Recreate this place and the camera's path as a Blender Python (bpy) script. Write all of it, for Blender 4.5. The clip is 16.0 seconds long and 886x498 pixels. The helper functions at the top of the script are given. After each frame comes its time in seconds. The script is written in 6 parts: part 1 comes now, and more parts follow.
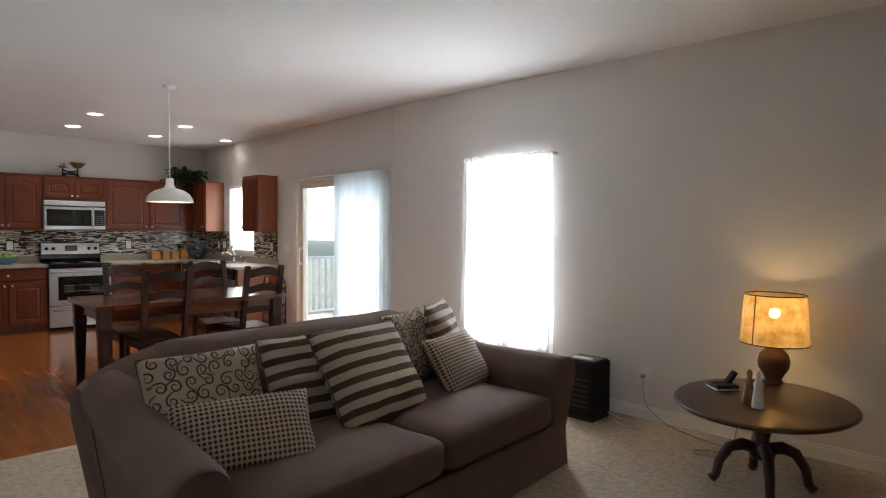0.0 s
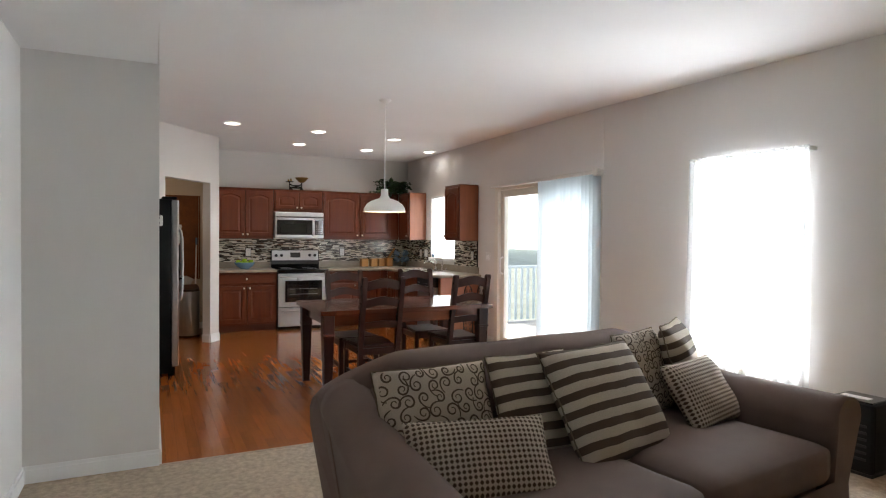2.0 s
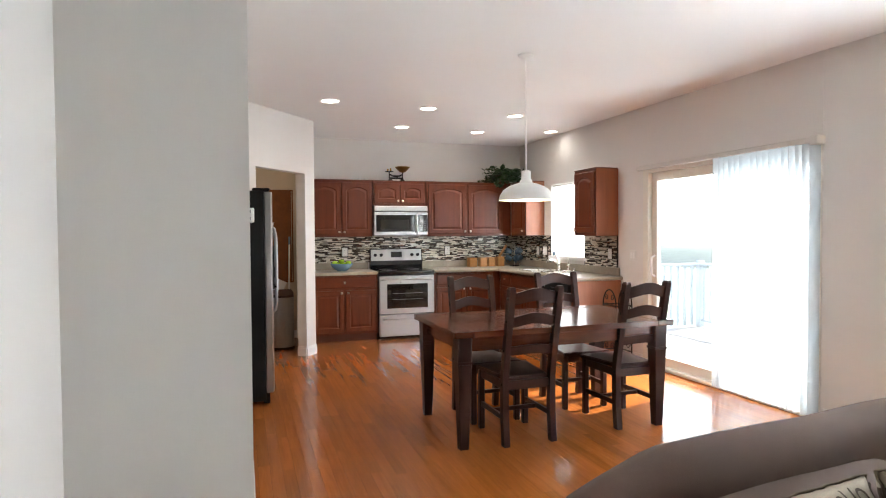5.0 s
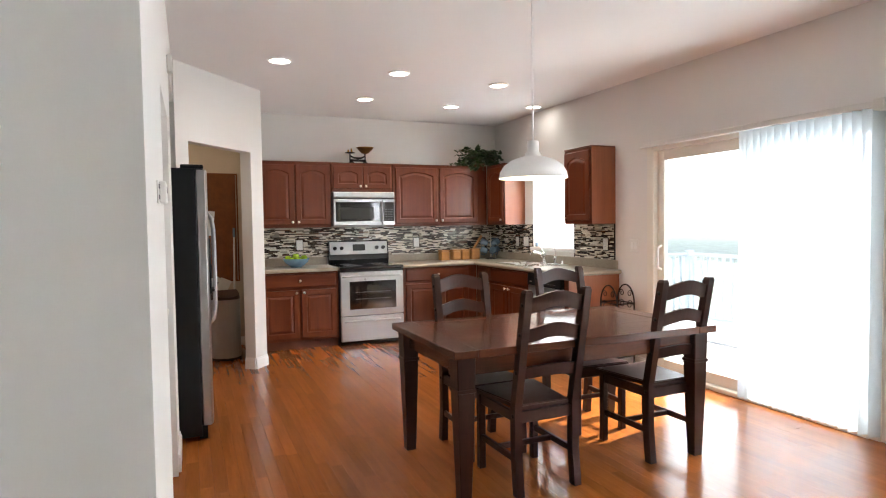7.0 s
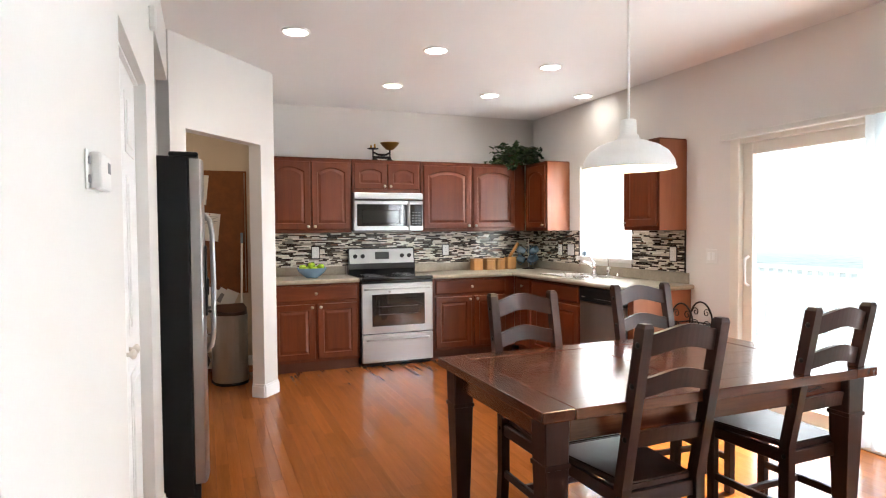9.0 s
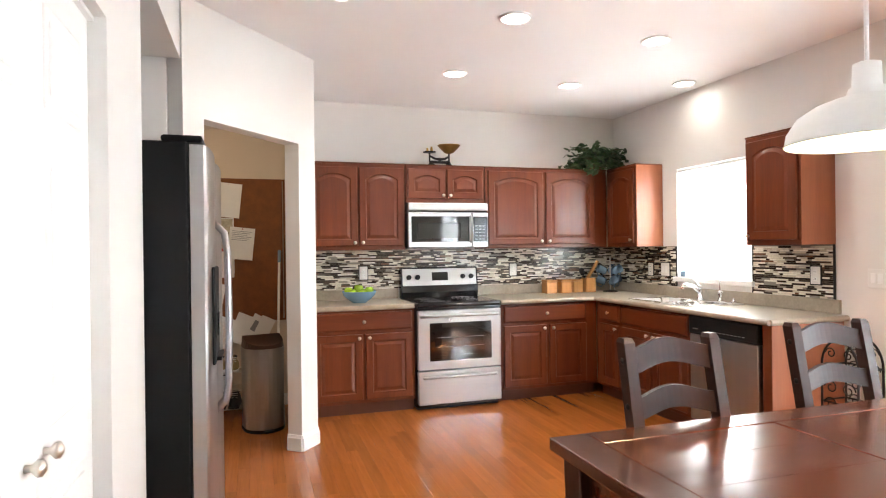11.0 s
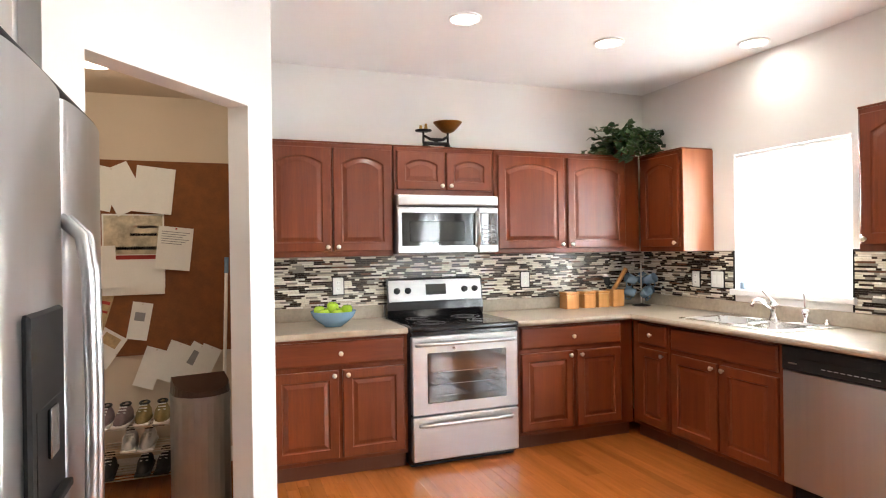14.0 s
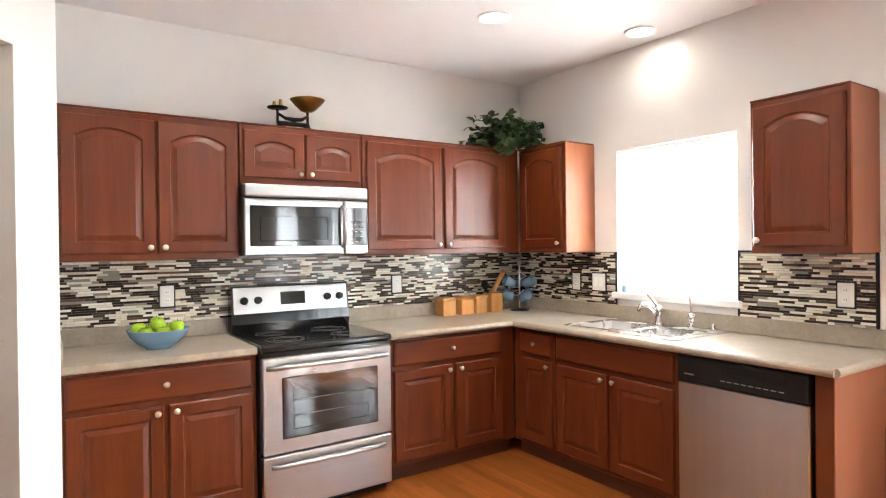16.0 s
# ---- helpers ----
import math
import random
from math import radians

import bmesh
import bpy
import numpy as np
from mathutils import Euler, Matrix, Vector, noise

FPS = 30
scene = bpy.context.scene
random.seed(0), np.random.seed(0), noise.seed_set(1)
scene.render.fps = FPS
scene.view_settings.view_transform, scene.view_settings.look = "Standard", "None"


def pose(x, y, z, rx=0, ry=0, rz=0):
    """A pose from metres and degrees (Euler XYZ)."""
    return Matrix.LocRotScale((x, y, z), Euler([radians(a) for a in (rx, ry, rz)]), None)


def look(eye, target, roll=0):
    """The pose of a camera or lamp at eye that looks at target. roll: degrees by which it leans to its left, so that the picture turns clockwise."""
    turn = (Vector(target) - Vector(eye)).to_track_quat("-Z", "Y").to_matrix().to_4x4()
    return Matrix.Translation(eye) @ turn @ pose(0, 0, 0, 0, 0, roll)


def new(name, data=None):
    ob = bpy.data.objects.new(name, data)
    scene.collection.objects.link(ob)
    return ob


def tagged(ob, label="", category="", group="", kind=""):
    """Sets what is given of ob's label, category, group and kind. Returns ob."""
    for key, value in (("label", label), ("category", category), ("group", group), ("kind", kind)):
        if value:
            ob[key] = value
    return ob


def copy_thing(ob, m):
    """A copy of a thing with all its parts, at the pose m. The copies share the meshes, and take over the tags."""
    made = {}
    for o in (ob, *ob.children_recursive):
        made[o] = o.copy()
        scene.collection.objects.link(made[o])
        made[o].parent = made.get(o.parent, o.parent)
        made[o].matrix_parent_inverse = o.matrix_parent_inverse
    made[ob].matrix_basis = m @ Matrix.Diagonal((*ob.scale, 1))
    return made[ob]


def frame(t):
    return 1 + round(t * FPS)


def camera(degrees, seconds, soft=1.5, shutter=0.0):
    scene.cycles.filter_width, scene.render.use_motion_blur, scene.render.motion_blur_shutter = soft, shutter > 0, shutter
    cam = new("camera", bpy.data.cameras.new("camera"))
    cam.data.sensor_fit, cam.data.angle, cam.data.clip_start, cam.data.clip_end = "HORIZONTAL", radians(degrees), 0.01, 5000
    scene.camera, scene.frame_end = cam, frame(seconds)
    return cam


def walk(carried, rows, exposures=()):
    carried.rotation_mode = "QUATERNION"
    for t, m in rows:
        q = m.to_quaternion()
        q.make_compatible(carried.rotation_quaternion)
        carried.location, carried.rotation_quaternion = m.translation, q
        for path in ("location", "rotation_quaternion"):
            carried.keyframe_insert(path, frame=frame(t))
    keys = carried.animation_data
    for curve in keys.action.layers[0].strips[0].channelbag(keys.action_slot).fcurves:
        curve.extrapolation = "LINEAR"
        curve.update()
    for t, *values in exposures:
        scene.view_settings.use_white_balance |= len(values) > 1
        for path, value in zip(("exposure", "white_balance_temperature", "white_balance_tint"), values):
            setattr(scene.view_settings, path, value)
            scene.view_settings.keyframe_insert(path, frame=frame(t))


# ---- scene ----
cam = camera(72.8, 16.0, 1.1)
EXPOSURES = [(0, 0.33), (1, 0.42), (2.5, 0.8), (4, 1.3), (6.5, 1.32), (8, 1.42), (9.5, 1.7), (12.5, 2.12), (14.5, 2.15), (16, 2.05)]
PATH = [
    (0, (10.199, -4.038, 1.409), (8.743, -2.668, 1.348), 0.4),
    (0.5, (10.142, -4.049, 1.413), (8.602, -2.775, 1.349), 0.3),
    (1, (10.072, -4.073, 1.421), (8.442, -2.915, 1.362), 0.3),
    (1.5, (9.967, -4.09, 1.421), (8.252, -3.062, 1.376), 0.4),
    (2, (9.834, -4.075, 1.412), (8.035, -3.201, 1.375), 0.5),
    (2.5, (9.598, -4.048, 1.417), (7.746, -3.295, 1.382), 0.5),
    (3, (9.419, -4.039, 1.416), (7.535, -3.366, 1.384), 0.4),
    (3.5, (9.166, -4.042, 1.404), (7.267, -3.415, 1.371), 0.2),
    (4, (8.908, -4.073, 1.414), (7.008, -3.45, 1.374), -0.0),
    (4.2, (8.824, -4.074, 1.418), (6.922, -3.456, 1.373), -0.1),
    (6.3, (7.781, -4.014, 1.403), (5.92, -3.287, 1.329), -0.7),
    (6.5, (7.708, -4.004, 1.393), (5.856, -3.252, 1.319), -0.6),
    (7, (7.44, -3.933, 1.394), (5.598, -3.158, 1.311), -0.8),
    (7.5, (7.216, -3.904, 1.392), (5.383, -3.109, 1.312), -0.8),
    (8, (7.026, -3.884, 1.39), (5.18, -3.116, 1.312), -0.7),
    (8.5, (6.765, -3.844, 1.392), (4.917, -3.083, 1.32), -0.5),
    (9, (6.553, -3.82, 1.392), (4.695, -3.082, 1.329), -0.5),
    (9.5, (6.3, -3.766, 1.399), (4.421, -3.082, 1.347), -0.3),
    (9.7, (6.194, -3.751, 1.386), (4.311, -3.077, 1.345), -0.3),
    (12, (5.174, -3.588, 1.379), (3.255, -3.025, 1.384), -0.9),
    (12.5, (4.984, -3.553, 1.382), (3.069, -2.975, 1.387), -1.2),
    (13, (4.777, -3.539, 1.395), (2.867, -2.948, 1.398), -1.3),
    (13.5, (4.556, -3.536, 1.409), (2.656, -2.912, 1.416), -1.1),
    (14, (4.336, -3.514, 1.423), (2.463, -2.812, 1.42), -0.8),
    (14.5, (4.143, -3.481, 1.431), (2.298, -2.708, 1.424), -0.4),
    (15, (3.995, -3.436, 1.448), (2.213, -2.529, 1.438), -0.5),
    (15.5, (3.888, -3.364, 1.438), (2.159, -2.361, 1.429), -0.6),
    (16, (3.775, -3.304, 1.433), (2.113, -2.192, 1.421), -0.7),
]
walk(cam, [(t, look(eye, target, roll)) for t, eye, target, roll in PATH], EXPOSURES)

# ---- world, sun, large lights ----
world = bpy.data.worlds.new("sky")
scene.world = world
world.use_nodes = True
wn = world.node_tree
sky = wn.nodes.new("ShaderNodeTexSky")
sky.sky_type, sky.sun_disc = "NISHITA", False
sky.dust_density, sky.air_density = 0.3, 1.0
SUN_ELEV, SUN_AZ = 46.0, -14.0
sky.sun_elevation, sky.sun_rotation = radians(SUN_ELEV), radians(SUN_AZ)
wn.links.new(sky.outputs[0], wn.nodes["Background"].inputs[0])
wn.nodes["Background"].inputs[1].default_value = 0.15
sun = new("sun", bpy.data.lights.new("sun", "SUN"))
sun.data.energy, sun.data.angle, sun.data.color = 5.0, radians(0.6), (1.0, 0.95, 0.86)
_e, _a = radians(SUN_ELEV), radians(SUN_AZ)
sun.matrix_world = look((4 + 20 * math.sin(_a) * math.cos(_e), 20 * math.cos(_a) * math.cos(_e), 20 * math.sin(_e)), (4, 0, 0))


def sky_panel(name, x0, x1, z0, z1, y, power):
    """Daylight that comes in through an opening in the window wall."""
    la = bpy.data.lights.new(name, "AREA")
    la.shape, la.size, la.size_y, la.energy, la.color = "RECTANGLE", x1 - x0, z1 - z0, power, (0.86, 0.93, 1.0)
    ob = new(name, la)
    ob.matrix_world = look(((x0 + x1) / 2, y, (z0 + z1) / 2), ((x0 + x1) / 2, y - 1, (z0 + z1) / 2))
    return ob


sky_panel("daylight_slider", 4.12, 5.0, 0.1, 2.0, 0.145, 15)
sky_panel("daylight_sink_window", 1.02, 1.84, 1.12, 2.05, 0.13, 26)
living_light = sky_panel("daylight_living_window", 6.29, 7.08, 0.5, 2.0, 0.17, 48)


def lamp(name, at, power, color, radius=0.05, spot=None):
    la = bpy.data.lights.new(name, "SPOT" if spot else "POINT")
    la.energy, la.color, la.shadow_soft_size = power, color, radius
    if spot:
        la.spot_size, la.spot_blend = radians(spot), 0.6
    ob = new(name, la)
    ob.location = at
    return ob


# ---- materials ----
def nodes_of(name):
    m = bpy.data.materials.new(name)
    m.use_nodes = True
    return m, m.node_tree.nodes, m.node_tree.links, m.node_tree.nodes["Principled BSDF"]


def ramp(n, stops):
    r = n.new("ShaderNodeValToRGB")
    e = r.color_ramp.elements
    while len(e) < len(stops):
        e.new(0.5)
    for el, (p, c) in zip(e, stops):
        el.position, el.color = p, (*c, 1)
    return r


def coords(n, l, scale=(1, 1, 1), jitter=True):
    tc, mp = n.new("ShaderNodeTexCoord"), n.new("ShaderNodeMapping")
    mp.inputs["Scale"].default_value = scale
    l.new(tc.outputs["Object"], mp.inputs["Vector"])
    if jitter:
        oi, sc = n.new("ShaderNodeObjectInfo"), n.new("ShaderNodeMath")
        sc.operation = "MULTIPLY"
        sc.inputs[1].default_value = 37.0
        l.new(oi.outputs["Random"], sc.inputs[0])
        l.new(sc.outputs[0], mp.inputs["Location"])
    return mp.outputs[0]


def noise_tex(n, l, vec, scale, detail=4.0, rough=0.55):
    t = n.new("ShaderNodeTexNoise")
    t.inputs["Scale"].default_value, t.inputs["Detail"].default_value, t.inputs["Roughness"].default_value = scale, detail, rough
    l.new(vec, t.inputs["Vector"])
    return t.outputs["Fac"]


def add_bump(n, l, p, fac, strength, dist=0.002):
    b = n.new("ShaderNodeBump")
    b.inputs["Strength"].default_value, b.inputs["Distance"].default_value = strength, dist
    l.new(fac, b.inputs["Height"])
    l.new(b.outputs[0], p.inputs["Normal"])


def mat(name, col, rough=0.5, metal=0.0, var=0.1, scale=6.0, fine=90.0, bump=0.1, stretch=(1, 1, 1), coat=0.0, rvar=0.08, spec=0.5):
    """Plain surface with large and fine variation of colour and gloss."""
    m, n, l, p = nodes_of(name)
    v = coords(n, l, stretch)
    a, b = noise_tex(n, l, v, scale), noise_tex(n, l, v, fine, 2.0)
    mx = n.new("ShaderNodeMath")
    mx.operation = "MULTIPLY_ADD"
    mx.inputs[1].default_value = 0.35
    l.new(b, mx.inputs[0])
    sc = n.new("ShaderNodeMath")
    sc.operation = "MULTIPLY"
    sc.inputs[1].default_value = 0.65
    l.new(a, sc.inputs[0])
    l.new(sc.outputs[0], mx.inputs[2])
    r = ramp(n, [(0.3, [c * (1 - var) for c in col]), (0.7, [min(1, c * (1 + var)) for c in col])])
    l.new(mx.outputs[0], r.inputs[0])
    l.new(r.outputs[0], p.inputs["Base Color"])
    rr = n.new("ShaderNodeMapRange")
    rr.inputs["To Min"].default_value, rr.inputs["To Max"].default_value = max(0.02, rough - rvar), min(1, rough + rvar)
    l.new(a, rr.inputs["Value"])
    l.new(rr.outputs[0], p.inputs["Roughness"])
    p.inputs["Metallic"].default_value = metal
    p.inputs["Specular IOR Level"].default_value = spec
    p.inputs["Coat Weight"].default_value = coat
    p.inputs["Coat Roughness"].default_value = 0.12
    if bump:
        add_bump(n, l, p, b, bump)
    return m


def wood(name, dark, light, rough=0.35, along="x", ring=1.0, coat=0.25, each=0.0, spec=0.5, relief=0.12, rvar=1.0):
    """Wood grain stretched along one axis; each: how far single pieces differ."""
    m, n, l, p = nodes_of(name)
    st = {"x": (1.2, 18, 18), "y": (18, 1.2, 18), "z": (18, 18, 1.2)}[along]
    v = coords(n, l, st)
    a = noise_tex(n, l, v, 1.0 * ring, 6.0, 0.65)
    b = noise_tex(n, l, v, 6.0 * ring, 3.0, 0.7)
    mid = [(x + y) / 2 for x, y in zip(dark, light)]
    r = ramp(n, [(0.28, dark), (0.5, mid), (0.74, light)])
    ad = n.new("ShaderNodeMath")
    ad.operation = "MULTIPLY_ADD"
    ad.inputs[1].default_value = 0.3
    l.new(b, ad.inputs[0])
    sc = n.new("ShaderNodeMath")
    sc.operation = "MULTIPLY"
    sc.inputs[1].default_value = 0.72
    l.new(a, sc.inputs[0])
    l.new(sc.outputs[0], ad.inputs[2])
    l.new(ad.outputs[0], r.inputs[0])
    out = r.outputs[0]
    if each:
        oi, hs, mr = n.new("ShaderNodeObjectInfo"), n.new("ShaderNodeHueSaturation"), n.new("ShaderNodeMapRange")
        mr.inputs["To Min"].default_value, mr.inputs["To Max"].default_value = 1 - each, 1 + each
        l.new(oi.outputs["Random"], mr.inputs["Value"])
        l.new(mr.outputs[0], hs.inputs["Value"])
        l.new(out, hs.inputs["Color"])
        out = hs.outputs[0]
    l.new(out, p.inputs["Base Color"])
    rr = n.new("ShaderNodeMapRange")
    rr.inputs["To Min"].default_value, rr.inputs["To Max"].default_value = rough - 0.06 * rvar, rough + 0.1 * rvar
    l.new(a, rr.inputs["Value"])
    l.new(rr.outputs[0], p.inputs["Roughness"])
    p.inputs["Specular IOR Level"].default_value = spec
    p.inputs["Coat Weight"].default_value, p.inputs["Coat Roughness"].default_value = coat, 0.15
    if relief:
        add_bump(n, l, p, b, relief, 0.001)
    return m


def island(name, stops, rough=0.25, bump=0.1, by_object=True):
    """Pieces that differ one from the next: by object, and by island within a joined mesh."""
    m, n, l, p = nodes_of(name)
    src = n.new("ShaderNodeObjectInfo" if by_object else "ShaderNodeNewGeometry").outputs["Random" if by_object else "Random Per Island"]
    r = ramp(n, stops)
    r.color_ramp.interpolation = "CONSTANT"
    l.new(src, r.inputs[0])
    nz = noise_tex(n, l, coords(n, l), 60.0, 3.0)
    hs, mr = n.new("ShaderNodeHueSaturation"), n.new("ShaderNodeMapRange")
    mr.inputs["To Min"].default_value, mr.inputs["To Max"].default_value = 0.85, 1.15
    l.new(nz, mr.inputs["Value"])
    l.new(mr.outputs[0], hs.inputs["Value"])
    l.new(r.outputs[0], hs.inputs["Color"])
    l.new(hs.outputs[0], p.inputs["Base Color"])
    p.inputs["Roughness"].default_value = rough
    add_bump(n, l, p, nz, bump)
    return m


def emit(name, col, strength):
    m, n, l, p = nodes_of(name)
    p.inputs["Base Color"].default_value = (*col, 1)
    p.inputs["Emission Color"].default_value = (*col, 1)
    p.inputs["Emission Strength"].default_value = strength
    return m


def glass(name, tint=(1, 1, 1), rough=0.0):
    m, n, l, p = nodes_of(name)
    p.inputs["Base Color"].default_value = (*tint, 1)
    p.inputs["Transmission Weight"].default_value, p.inputs["Roughness"].default_value, p.inputs["IOR"].default_value = 1.0, rough, 1.1
    return m


def sheer(name, col, clear, rough=0.8):
    """Thin cloth that lets light through."""
    m, n, l, p = nodes_of(name)
    tr, tl, mx, mx2 = n.new("ShaderNodeBsdfTransparent"), n.new("ShaderNodeBsdfTranslucent"), n.new("ShaderNodeMixShader"), n.new("ShaderNodeMixShader")
    v = coords(n, l, (1, 1, 1), False)
    nz = noise_tex(n, l, v, 140.0, 2.0)
    r = ramp(n, [(0.3, [c * 0.93 for c in col]), (0.7, col)])
    l.new(nz, r.inputs[0])
    l.new(r.outputs[0], p.inputs["Base Color"])
    l.new(r.outputs[0], tl.inputs["Color"])
    p.inputs["Roughness"].default_value = rough
    mx.inputs[0].default_value, mx2.inputs[0].default_value = 0.6, clear
    l.new(p.outputs[0], mx.inputs[1])
    l.new(tl.outputs[0], mx.inputs[2])
    l.new(mx.outputs[0], mx2.inputs[1])
    l.new(tr.outputs[0], mx2.inputs[2])
    l.new(mx2.outputs[0], n["Material Output"].inputs["Surface"])
    return m


def steel(name, along, col=(0.47, 0.465, 0.46), rough=0.28, aniso=0.65):
    m, n, l, p = nodes_of(name)
    st = {"x": (0.6, 30, 30), "y": (30, 0.6, 30), "z": (30, 30, 0.6)}[along]
    a = noise_tex(n, l, coords(n, l, st), 1.0, 3.0)
    big = noise_tex(n, l, coords(n, l), 3.0, 2.0)
    r = ramp(n, [(0.2, [c * 0.95 for c in col]), (0.8, [min(1, c * 1.04) for c in col])])
    l.new(a, r.inputs[0])
    l.new(r.outputs[0], p.inputs["Base Color"])
    rr = n.new("ShaderNodeMapRange")
    rr.inputs["To Min"].default_value, rr.inputs["To Max"].default_value = rough - 0.02, rough + 0.03
    l.new(big, rr.inputs["Value"])
    l.new(rr.outputs[0], p.inputs["Roughness"])
    p.inputs["Metallic"].default_value = 1.0
    tg = n.new("ShaderNodeTangent")
    tg.direction_type, tg.axis = "RADIAL", "Z"
    l.new(tg.outputs[0], p.inputs["Tangent"])
    p.inputs["Anisotropic"].default_value = aniso
    p.inputs["Anisotropic Rotation"].default_value = 0.25 if along == "z" else 0.0
    return m


